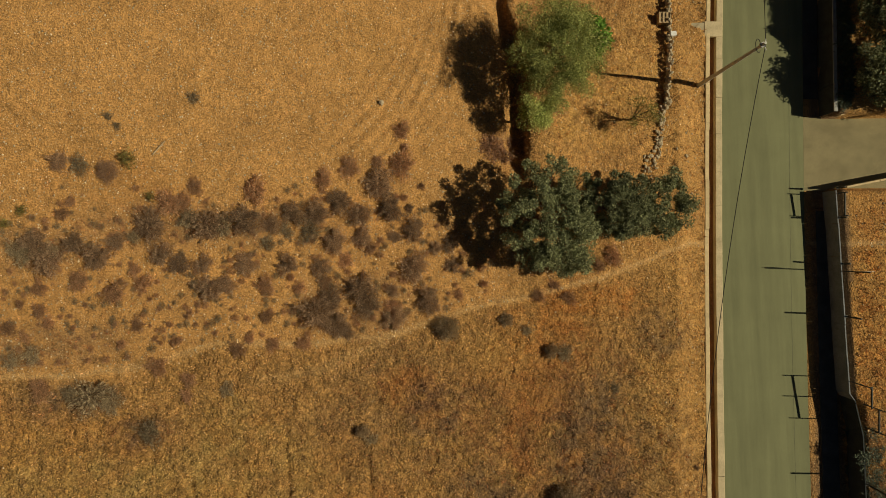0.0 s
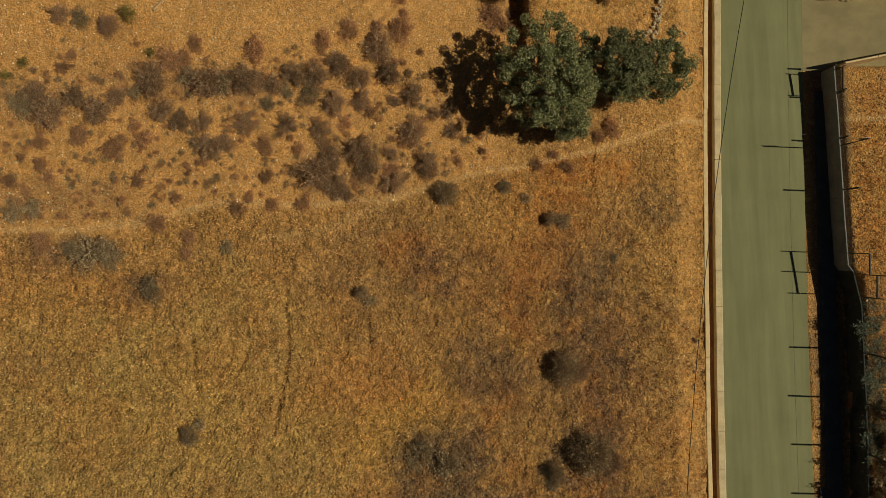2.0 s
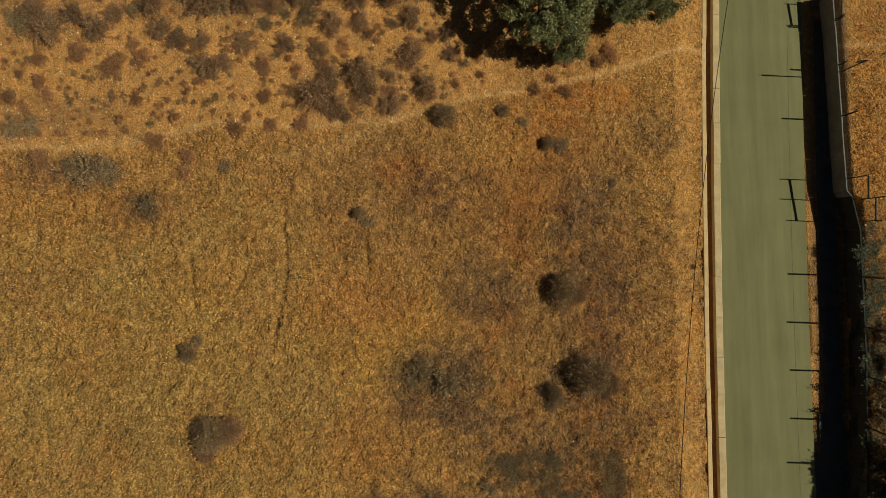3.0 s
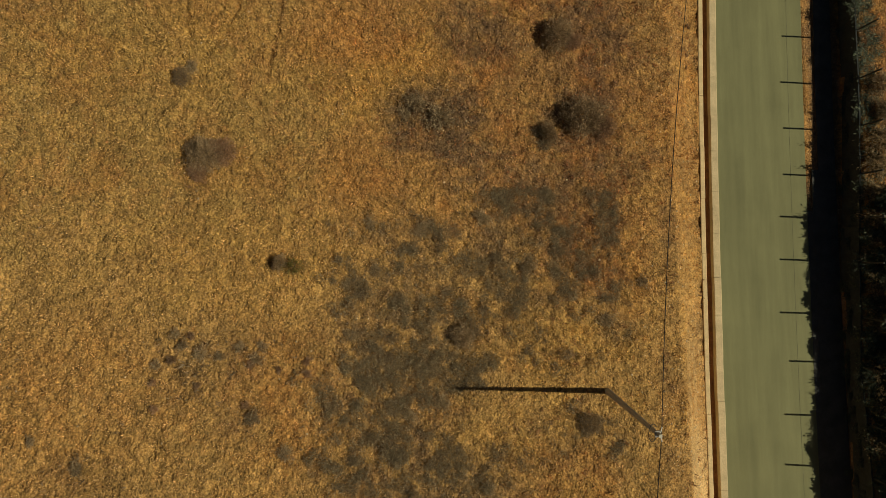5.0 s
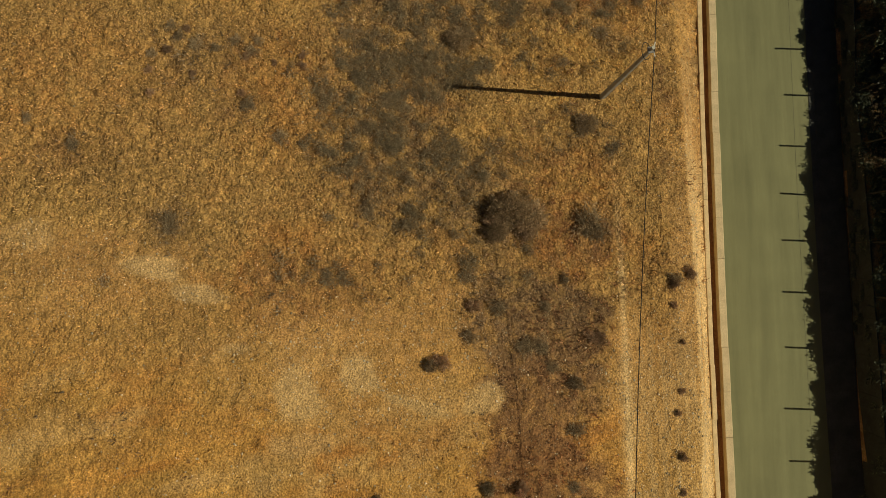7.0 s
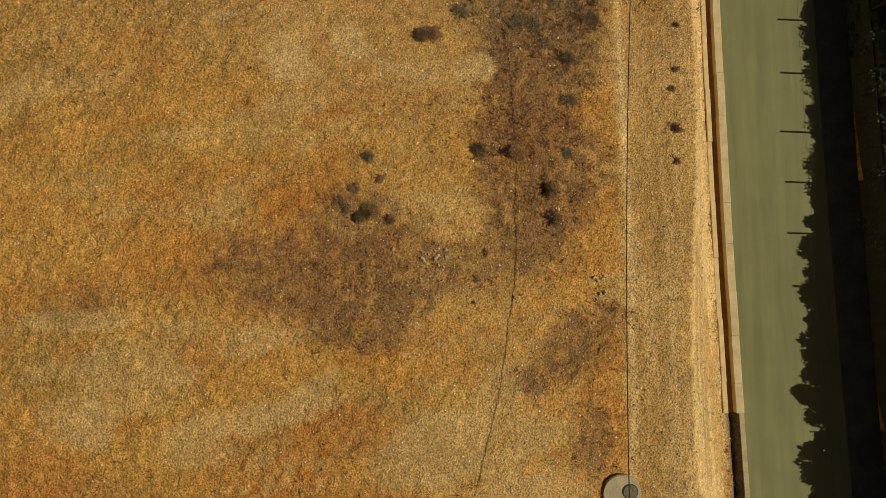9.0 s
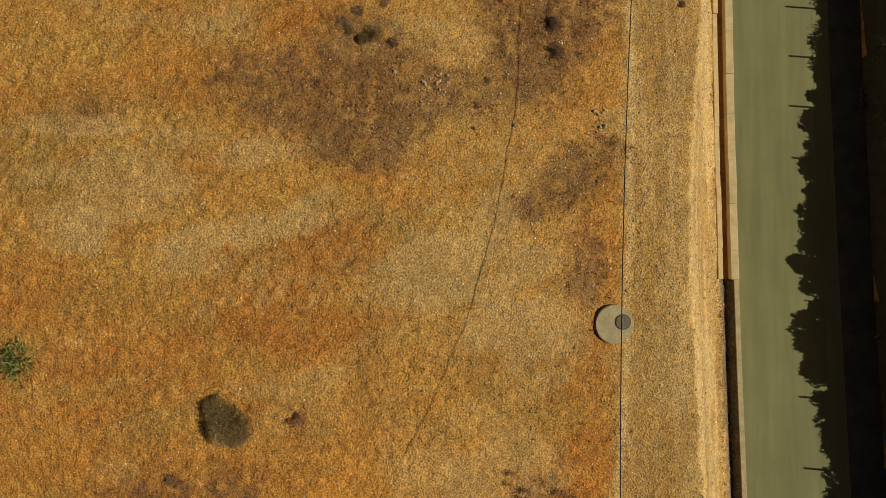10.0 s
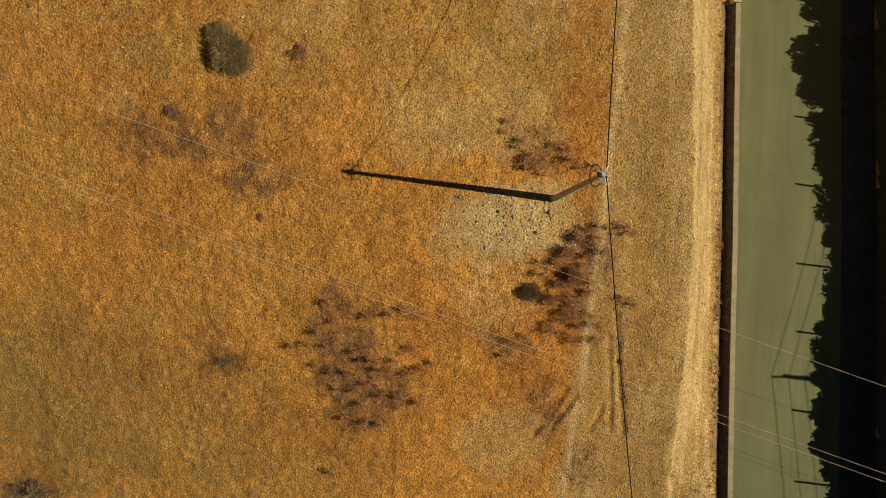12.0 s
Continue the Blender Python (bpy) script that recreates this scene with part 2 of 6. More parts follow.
patch("chalk", 5.2, -84.2, 2.2, 1.8, 0, 0.35)
patch("rust", 9.2, -83.2, 1.7, 4.0, 0, 1.0)
patch("rust", 8.6, -76.6, 1.6, 2.2, 0, 0.9)
patch("rust", 2.5, -86.5, 2.4, 1.8, 0, 0.7)
patch("olive", -17.0, -93.0, 6.0, 5.0, 0, 0.9)
patch("dark", 5.6, -46.6, 3.4, 2.0, 0, 0.9)
patch("dark", 5.9, -50.5, 2.6, 3.4, 0, 0.8)
patch("rust", 5.4, -52.0, 2.8, 4.0, 0, 0.6)
patch("dark", 6.4, -56.0, 2.2, 3.0, 0, 0.6)
patch("rust", -6.0, -45.0, 5.4, 2.8, 0, 0.7)
patch("dark", -5.0, -45.4, 4.6, 2.0, 0, 0.3)
patch("rust", 7.5, -43.0, 3.0, 2.4, 0, 0.9)
patch("rust", -3.6, -50.4, 1.6, 0.6, -35, 0.5)
patch("rust", -3.0, -52.4, 4.0, 1.4, 0, 0.5)
patch("pale", -2.6, -49.3, 0.9, 0.45, -40, 1.0)
patch("pale", 2.7, -50.6, 0.9, 0.35, 30, 1.0)
patch("pale", -0.3, -50.6, 1.6, 0.3, -18, 0.8)
patch("pale", -5.7, -50.6, 1.1, 0.8, 20, 0.9)
patch("pale", -12.6, -44.4, 1.7, 0.6, -15, 0.9)
patch("pale", -10.4, -45.6, 1.6, 0.5, -10, 0.8)
patch("olive", -12.0, -91.0, 9.0, 5.0, 0, 0.8)
patch("olive", -6.0, -95.5, 8.0, 3.5, 0, 0.6)
patch("olive", -14.5, -63.5, 2.6, 2.2, 0, 0.8)
patch("olive", -5.0, -66.6, 5.0, 1.0, 12, 0.8)
patch("olive", 1.5, -66.5, 3.5, 2.6, 10, 0.6)
patch("rust", -4.5, -58.0, 3.0, 2.2, 0, 0.7)
patch("dark", 8.2, -11.4, 2.2, 3.5, 0, 0.55)
patch("dark", 10.0, -16.2, 1.8, 3.2, 0, 0.55)
patch("rust", 10.2, -16.5, 2.0, 3.0, 0, 0.5)
patch("dark", -0.4, -9.2, 1.6, 1.6, 0, 0.5)
patch("rust", 4.9, -11.0, 1.4, 3.2, 0, 0.7)
patch("dark", 2.7, -14.9, 2.4, 1.8, 0, 0.45)
patch("rust", -1.7, -8.1, 1.8, 1.2, 0, 0.7)
patch("yellow", 12.4, -10.5, 1.3, 4.5, 0, 0.7)
patch("rust", 9.0, -27.5, 2.2, 3.4, 0, 1.3)
patch("bare", 3.6, -62.2, 4.6, 3.6, 0, 0.65)
patch("bare", 3.6, -68.2, 4.8, 4.2, 0, 0.7)
patch("bare", 0.5, -56.0, 3.0, 3.4, 0, 0.5)
patch("dark", -13.8, -61.5, 1.8, 1.0, 0, 0.25)
patch("rust", 28.5, -8.0, 6.0, 13.0, 0, 0.7)
patch("dark", 27.5, -15.0, 5.0, 6.0, 0, 0.4)
PATH_X = np.array([-40, -23.9, -20.4, -16.3, -12.8, -7.2, -2.7, -0.8, 1.6, 5.7, 9.6, 12.9, 15.6])
PATH_Y = np.array([-7.2, -6.9, -6.9, -6.4, -5.3, -5.4, -4.9, -4.3, -3.5, -2.7, -1.8, -0.6, 0.4])
KINDS = ("bare", "pale", "rust", "dark", "olive", "yellow", "chalk", "rot")


def cover(x, y):
    """How much of each kind of cover there is at each place, 0 to 1."""
    x, y = np.asarray(x, float), np.asarray(y, float)
    big, mid, fine = fnoise(x, y, 3.0, 1), fnoise(x, y, 0.9, 5), fnoise(x, y, 0.5, 8)
    out = {k: np.zeros_like(x) for k in KINDS}

    def join(k, v):
        out[k] = 1 - (1 - out[k]) * (1 - np.clip(v, 0, 1))

    for k, cx, cy, rx, ry, turn, s in PATCHES:
        r = 1.6 * max(rx, ry)
        near = np.nonzero((np.abs(x - cx) < r) & (np.abs(y - cy) < r))[0]
        dx, dy = x[near] - cx, y[near] - cy
        c, n = math.cos(turn), math.sin(turn)
        d = np.hypot((dx * c + dy * n) / rx, (dy * c - dx * n) / ry) + 0.9 * (big[near] - 0.5) + 0.6 * (mid[near] - 0.5)
        out[k][near] = 1 - (1 - out[k][near]) * (1 - np.clip(s * (smooth(1.35, 0.45, d) if k != "pale" else smooth(1.2, 0.7, d)) * (0.45 + 1.15 * smooth(0.3, 0.7, fine[near]) if k != "pale" else 0.95 + 0.6 * fine[near]), 0, 1))
    foot = np.interp(x, PATH_X, PATH_Y)
    wob = 1.6 * (big - 0.5) + 0.8 * (mid - 0.5)
    north = smooth(-0.9, 0.6, y - foot + wob) * (1 - 0.65 * smooth(2.5, 5.0, x + wob))
    join("bare", 0.9 * north)
    join("dark", 0.08 * north * smooth(4.6, 3.0, y + wob) * smooth(3.5, 1.5, x) * smooth(0.35, 0.65, mid))
    join("rust", 0.2 * north * smooth(4.5, 0.5, y) * (1 - smooth(3, 5, x)))
    track = np.exp(-(((y - foot + 0.2 * (mid - 0.5)) / 0.18) ** 2)) * (0.65 + 0.6 * big)
    join("bare", 0.9 * track)
    join("pale", 0.5 * track)
    faint = np.exp(-(((y - np.interp(x, [-12, -7, -2.7], [-7.6, -6.9, -5.0]) + 0.3 * (mid - 0.5)) / 0.3) ** 2)) * smooth(-12, -9, x) * smooth(-2, -3, x)
    join("pale", 0.3 * faint)
    # drifts of colour at the scale of a few paces
    band = smooth(-7, -10, y) * smooth(-48, -42, y) * (0.35 + 0.65 * smooth(-5, 2, x))
    join("rust", 0.6 * band * (1 - 0.5 * smooth(-24, -28, y)) * smooth(0.5, 0.68, fnoise(x, y, 2.4, 71)))
    join("dark", 0.24 * band * smooth(0.52, 0.66, fnoise(x, y, 1.7, 73)))
    join("yellow", 0.5 * band * smooth(0.54, 0.68, fnoise(x, y, 1.3, 75)))
    south, u, v = smooth(-44, -54, y) * (1 - 0.6 * smooth(-73, -79, y)), x * 0.96 + y * 0.28, y * 0.96 - x * 0.28
    join("rust", 0.55 * south * smooth(0.5, 0.7, fnoise(u * 0.5, v * 1.3, 1.8, 81)))
    join("yellow", 0.6 * south * smooth(0.5, 0.68, fnoise(u * 0.5, v * 1.3, 1.5, 83)) * (1 - smooth(0, 8, x)))
    join("pale", 0.6 * south * smooth(-78, -70, y) * (1 - out["dark"]) * (1 - out["rust"]) * smooth(0.53, 0.68, fnoise(u * 0.4, v * 1.2, 2.2, 85)))
    join("olive", 0.45 * south * smooth(0.5, 0.66, fnoise(u * 0.5, v * 1.1, 2.6, 87)))
    join("dark", 0.15 * south * smooth(0.58, 0.72, fnoise(u * 0.6, v * 1.1, 1.9, 89)))
    off = x - edge_x(y)
    crest = -1.12 - bank_wide(y)
    verge = smooth(crest - 1.7 - 1.6 * smooth(-44, -30, y), crest - 0.7, off + 0.6 * (mid - 0.5))
    join("bare", (0.2 + 0.52 * smooth(-32, -46, y)) * verge)
    join("pale", 0.2 * verge * smooth(-32, -46, y))
    join("yellow", 0.35 * verge * smooth(-32, -20, y) * (0.4 + 1.2 * mid))
    bench = smooth(9.2, 9.9, x + 0.5 * (mid - 0.5)) * smooth(-44, -50, y) * (x < 17)
    grooves = fnoise(off * 3.2, y * 0.22, 1.0, 91)
    join("bare", 0.92 * bench)
    join("olive", (0.08 + 0.42 * smooth(-70, -78, y)) * bench)
    join("chalk", 0.4 * bench * smooth(0.42, 0.72, grooves))
    rut = np.exp(-(((x - 9.95 - 0.25 * (big - 0.5)) / 0.16) ** 2)) + 1.4 * np.exp(-(((off - crest - 0.15 - 0.35 * (mid - 0.5)) / 0.16) ** 2))
    join("chalk", 0.95 * rut * smooth(-36, -46, y) * (0.3 + 1.2 * mid))
    join("olive", 0.8 * smooth(crest - 1.1, crest - 0.5, off + 0.5 * (mid - 0.5)) * smooth(crest, crest - 0.15, off) * smooth(-62, -70, y))
    slope = smooth(crest - 0.1, crest + 0.35, off) * (off < 0)
    join("bare", slope * (0.15 + 0.75 * smooth(-30, -46, y)))
    join("chalk", slope * smooth(-26, -48, y) * np.clip(0.15 + 1.5 * smooth(0.35, 0.65, grooves), 0, 1))
    ditch = smooth(-1.15, -0.85, off + 0.3 * (mid - 0.5)) * (off < -0.3) * (y < CHANNEL_END)
    join("rot", ditch)
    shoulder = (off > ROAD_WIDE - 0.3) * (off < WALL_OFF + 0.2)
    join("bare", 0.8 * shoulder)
    # shade below the east wall, painted in as dark cover from its edge inwards
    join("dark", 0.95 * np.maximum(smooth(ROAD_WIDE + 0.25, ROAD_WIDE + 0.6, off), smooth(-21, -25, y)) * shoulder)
    return out


TONES = {"bare": (0.445, 0.232, 0.073), "pale": (0.52, 0.342, 0.145), "rust": (0.44, 0.165, 0.03), "dark": (0.15, 0.096, 0.053), "olive": (0.385, 0.245, 0.073), "yellow": (0.51, 0.295, 0.072), "chalk": (0.66, 0.45, 0.20), "rot": (0.165, 0.122, 0.08)}
SOUTH_TONES = {"dark": (0.19, 0.1, 0.045), "olive": (0.37, 0.23, 0.066), "bare": (0.44, 0.258, 0.08), "pale": (0.5, 0.322, 0.125)}
STRAW_FAR = (0.625, 0.292, 0.058)
STRAW_MIDDLE = (0.445, 0.265, 0.083)
STRAW, STRAW_SOUTH = (0.415, 0.222, 0.067), (0.495, 0.255, 0.058)
DEPTH = {"bare": 0.85, "pale": 0.85, "rust": 0.75, "dark": 0.8, "olive": 0.85, "yellow": 0.7, "chalk": 0.85, "rot": 0.92}
ORDER = ("olive", "rust", "yellow", "bare", "dark", "pale", "chalk", "rot")


def tone(masks, y):
    south = smooth(-43, -55, y)[:, None]
    middle = smooth(-23, -30, y)[:, None]
    colour = (np.array(STRAW) * (1 - middle) + np.array(STRAW_MIDDLE) * middle) * (1 - south) + np.array(STRAW_SOUTH) * south
    far = smooth(-72, -79, y)[:, None]
    colour = colour * (1 - far) + np.array(STRAW_FAR) * far
    for k in ORDER:
        m = (DEPTH[k] * masks[k])[:, None]
        goal = np.array(TONES[k]) * (1 - south) + np.array(SOUTH_TONES.get(k, TONES[k])) * south
        colour = colour * (1 - m) + goal * m
    return colour


# ---- materials ----
def material(name, rough=0.9):
    m = bpy.data.materials.new(name)
    m.use_nodes = True
    shade = m.node_tree.nodes["Principled BSDF"]
    shade.inputs["Roughness"].default_value = rough
    shade.inputs["Specular IOR Level"].default_value = 0.25
    return m, m.node_tree, shade


def node(tree, kind, **values):
    n = tree.nodes.new(kind)
    for key, value in values.items():
        n.inputs[key.replace("_", " ")].default_value = value
    return n


def noise_node(tree, size, detail=4.0, rough=0.6, coords="Object"):
    where = tree.nodes.new("ShaderNodeTexCoord")
    n = node(tree, "ShaderNodeTexNoise", Scale=1.0 / size, Detail=detail, Roughness=rough)
    tree.links.new(where.outputs[coords], n.inputs["Vector"])
    return n.outputs["Fac"]


def span(tree, value, a, b, lo, hi):
    n = tree.nodes.new("ShaderNodeMapRange")
    tree.links.new(value, n.inputs[0])
    for i, v in enumerate((a, b, lo, hi), 1):
        n.inputs[i].default_value = v
    return n.outputs[0]


def math_node(tree, op, a, b):
    n = tree.nodes.new("ShaderNodeMath")
    n.operation = op
    for i, v in enumerate((a, b)):
        if isinstance(v, (int, float)):
            n.inputs[i].default_value = v
        else:
            tree.links.new(v, n.inputs[i])
    return n.outputs[0]


def blend(tree, fac, a, b, mode="MIX"):
    n = tree.nodes.new("ShaderNodeMix")
    n.data_type, n.blend_type = "RGBA", mode
    for i, v in ((0, fac), (6, a), (7, b)):
        if isinstance(v, (int, float)):
            n.inputs[i].default_value = v
        elif isinstance(v, tuple):
            n.inputs[i].default_value = (*v, 1) if len(v) == 3 else v
        else:
            tree.links.new(v, n.inputs[i])
    return n.outputs[2]


def scale_colour(tree, colour, factor):
    n = tree.nodes.new("ShaderNodeVectorMath")
    n.operation = "SCALE"
    if isinstance(colour, tuple):
        n.inputs[0].default_value = colour
    else:
        tree.links.new(colour, n.inputs[0])
    tree.links.new(factor, n.inputs["Scale"])
    return n.outputs[0]


def bump(tree, shade, height, strength, distance):
    n = node(tree, "ShaderNodeBump", Strength=strength, Distance=distance)
    tree.links.new(height, n.inputs["Height"])
    tree.links.new(n.outputs[0], shade.inputs["Normal"])


def plain(name, colour, rough=0.85, grain=0.05, stain=0.6, spread=0.35, metal=0.0):
    """A worn plain surface: one colour with grain and larger stains."""
    m, tree, shade = material(name, rough)
    fine, wide = noise_node(tree, grain, 5), noise_node(tree, stain, 3)
    f = math_node(tree, "MULTIPLY", span(tree, fine, 0.3, 0.7, 1 - spread, 1 + spread), span(tree, wide, 0.3, 0.7, 1 - spread * 0.7, 1 + spread * 0.7))
    tree.links.new(scale_colour(tree, colour, f), shade.inputs["Base Color"])
    shade.inputs["Metallic"].default_value = metal
    bump(tree, shade, fine, 0.4, grain * 0.2)
    return m


def ground_material():
    m, tree, shade = material("dry_ground", 0.95)
    tint = tree.nodes.new("ShaderNodeAttribute")
    tint.attribute_name = "tint"
    soil = tree.nodes.new("ShaderNodeAttribute")
    soil.attribute_name = "soil"
    calm = tree.nodes.new("ShaderNodeAttribute")
    calm.attribute_name = "calm"
    grassy = span(tree, calm.outputs["Fac"], 0.0, 1.0, 1.0, 0.12)
    speck, clod, wide = noise_node(tree, 0.085, 1.8, 0.6), noise_node(tree, 0.4, 4, 0.65), noise_node(tree, 2.4, 4, 0.6)
    where = tree.nodes.new("ShaderNodeTexCoord")
    # tussocks: warped cells, each of its own tone
    warp = tree.nodes.new("ShaderNodeTexNoise")
    warp.inputs["Scale"].default_value = 6.0
    tree.links.new(where.outputs["Object"], warp.inputs["Vector"])
    shift = tree.nodes.new("ShaderNodeVectorMath")
    shift.operation = "MULTIPLY_ADD"
    tree.links.new(warp.outputs["Color"], shift.inputs[0])
    shift.inputs[1].default_value = (0.16, 0.16, 0.0)
    tree.links.new(where.outputs["Object"], shift.inputs[2])
    flat = tree.nodes.new("ShaderNodeVectorMath")
    flat.operation = "MULTIPLY"
    tree.links.new(shift.outputs[0], flat.inputs[0])
    flat.inputs[1].default_value = (1, 1, 0)
    tuft = node(tree, "ShaderNodeTexVoronoi", Scale=6.2)
    tree.links.new(flat.outputs[0], tuft.inputs["Vector"])
    kind = tree.nodes.new("ShaderNodeSeparateColor")
    tree.links.new(tuft.outputs["Color"], kind.inputs[0])
    clods = math_node(tree, "MULTIPLY", span(tree, clod, 0.3, 0.7, -0.32, 0.32), span(tree, grassy, 0.0, 1.0, 0.5, 1.0))
    f = math_node(tree, "MULTIPLY", span(tree, speck, 0.3, 0.7, 0.54, 1.5), math_node(tree, "ADD", 1.0, clods))
    f = math_node(tree, "MULTIPLY", f, span(tree, wide, 0.3, 0.7, 0.86, 1.14))
    own = math_node(tree, "ADD", 1.0, math_node(tree, "MULTIPLY", grassy, span(tree, kind.outputs[0], 0, 1, -0.32, 0.32)))
    colour = scale_colour(tree, tint.outputs["Color"], math_node(tree, "MULTIPLY", f, own))
    cells = node(tree, "ShaderNodeTexVoronoi", Scale=9.0)
    tree.links.new(where.outputs["Object"], cells.inputs["Vector"])
    pebble = math_node(tree, "MULTIPLY", span(tree, cells.outputs["Distance"], 0.18, 0.27, 1.0, 0.0), span(tree, soil.outputs["Fac"], 0.0, 1.0, 0.35, 1.0))
    pick = tree.nodes.new("ShaderNodeSeparateColor")
    tree.links.new(cells.outputs["Color"], pick.inputs[0])
    pebble = math_node(tree, "MULTIPLY", pebble, span(tree, pick.outputs[0], 0.5, 0.6, 0.0, 0.8))
    colour = blend(tree, pebble, colour, (0.66, 0.50, 0.29))
    tree.links.new(colour, shade.inputs["Base Color"])
    tall = math_node(tree, "MULTIPLY", span(tree, tuft.outputs["Distance"], 0.0, 0.7, 1.0, 0.0), grassy)
    tall = math_node(tree, "ADD", tall, math_node(tree, "MULTIPLY", clod, 0.8))
    tall = math_node(tree, "ADD", tall, math_node(tree, "MULTIPLY", speck, 0.95))
    tall = math_node(tree, "ADD", tall, math_node(tree, "MULTIPLY", pebble, 0.6))
    bump(tree, shade, tall, 1.0, 0.075)
    return m


def see_through(tree, shade, colour, share):
    """Thin leaves and blades let part of the light through."""
    thin, mix = tree.nodes.new("ShaderNodeBsdfTranslucent"), tree.nodes.new("ShaderNodeMixShader")
    tree.links.new(colour, thin.inputs[0])
    mix.inputs[0].default_value = share
    tree.links.new(shade.outputs[0], mix.inputs[1])
    tree.links.new(thin.outputs[0], mix.inputs[2])
    tree.links.new(mix.outputs[0], tree.nodes["Material Output"].inputs[0])


def blade_material():
    m, tree, shade = material("dry_blades", 0.8)
    tint = tree.nodes.new("ShaderNodeAttribute")
    tint.attribute_name = "tint"
    geo = tree.nodes.new("ShaderNodeNewGeometry")
    colour = scale_colour(tree, tint.outputs["Color"], span(tree, geo.outputs["Random Per Island"], 0, 1, 0.6, 1.5))
    tree.links.new(colour, shade.inputs["Base Color"])
    see_through(tree, shade, colour, 0.35)
    return m


def leaf_material(name, colour, second, rough=0.7, thin=0.3):
    """Leaves that differ one by one and shrub by shrub."""
    m, tree, shade = material(name, rough)
    geo, info = tree.nodes.new("ShaderNodeNewGeometry"), tree.nodes.new("ShaderNodeObjectInfo")
    mix = blend(tree, geo.outputs["Random Per Island"], colour, second)
    f = math_node(tree, "MULTIPLY", span(tree, geo.outputs["Random Per Island"], 0, 1, 0.65, 1.4), span(tree, info.outputs["Random"], 0, 1, 0.75, 1.25))
    colour = scale_colour(tree, mix, f)
    tree.links.new(colour, shade.inputs["Base Color"])
    see_through(tree, shade, colour, thin)
    return m


def road_material():
    m, tree, shade = material("worn_road", 0.85)
    where = tree.nodes.new("ShaderNodeTexCoord")
    stretch = tree.nodes.new("ShaderNodeMapping")
    stretch.inputs["Scale"].default_value = (1.6, 0.06, 1)
    tree.links.new(where.outputs["Object"], stretch.inputs[0])
    lanes = node(tree, "ShaderNodeTexNoise", Scale=1.0, Detail=4.0, Roughness=0.6)
    tree.links.new(stretch.outputs[0], lanes.inputs["Vector"])
    fine, wide = noise_node(tree, 0.03, 5), noise_node(tree, 2.0, 4)
    f = math_node(tree, "MULTIPLY", span(tree, lanes.outputs["Fac"], 0.3, 0.7, 0.86, 1.14), span(tree, wide, 0.3, 0.7, 0.94, 1.06))
    f = math_node(tree, "MULTIPLY", f, span(tree, fine, 0.3, 0.7, 0.88, 1.12))
    tree.links.new(scale_colour(tree, (0.186, 0.187, 0.09), f), shade.inputs["Base Color"])
    bump(tree, shade, fine, 0.3, 0.004)
    return m


GROUND, BLADES, ROAD = ground_material(), blade_material(), road_material()
CONCRETE = plain("weathered_concrete", (0.54, 0.43, 0.25), grain=0.04, stain=0.7, spread=0.22)
PALE_CONCRETE = plain("pale_concrete", (0.62, 0.47, 0.25), grain=0.04, stain=0.5, spread=0.2)
GREY_CONCRETE = plain("grey_concrete", (0.33, 0.32, 0.28), grain=0.05, stain=0.8, spread=0.25)
SLAB = plain("slab_concrete", (0.40, 0.33, 0.20), grain=0.05, stain=0.4, spread=0.22)
POLE = plain("pole_concrete", (0.52, 0.50, 0.41), grain=0.05, stain=0.9, spread=0.22)
GREY_WALL = plain("grey_render", (0.2, 0.21, 0.21), grain=0.06, stain=0.7, spread=0.3)
# near-black because the shade on the wall's west face is put into the colour
SHADED_WALL = plain("shaded_wall_concrete", (0.036, 0.04, 0.038), grain=0.08, stain=0.6, spread=0.4)
MUD = plain("channel_mud", (0.26, 0.12, 0.05), grain=0.08, stain=0.6, spread=0.35)
STEEL = plain("dark_steel", (0.06, 0.055, 0.045), 0.6, grain=0.02, stain=0.2, spread=0.3, metal=0.3)
ALLOY = plain("galvanised_steel", (0.35, 0.34, 0.32), 0.45, grain=0.02, stain=0.2, spread=0.2, metal=0.7)
IRON = plain("cast_iron", (0.16, 0.125, 0.08), 0.6, grain=0.03, stain=0.1, spread=0.35)
CABLE = plain("black_cable", (0.03, 0.028, 0.025), 0.6)
WIRE = plain("bright_wire", (0.66, 0.55, 0.42), 0.35, metal=0.2)
STONE = plain("field_stone", (0.44, 0.35, 0.22), grain=0.06, stain=0.3, spread=0.35)
BARK = plain("bark", (0.13, 0.10, 0.07), grain=0.04, stain=0.2, spread=0.4)
TWIG = plain("dry_twig", (0.16, 0.115, 0.075), grain=0.05, stain=0.3, spread=0.4)
WOOD = plain("weathered_wood", (0.42, 0.30, 0.16), grain=0.03, stain=0.2, spread=0.35)
WHITE = plain("white_paint", (0.75, 0.72, 0.65), grain=0.05, stain=0.2, spread=0.12)
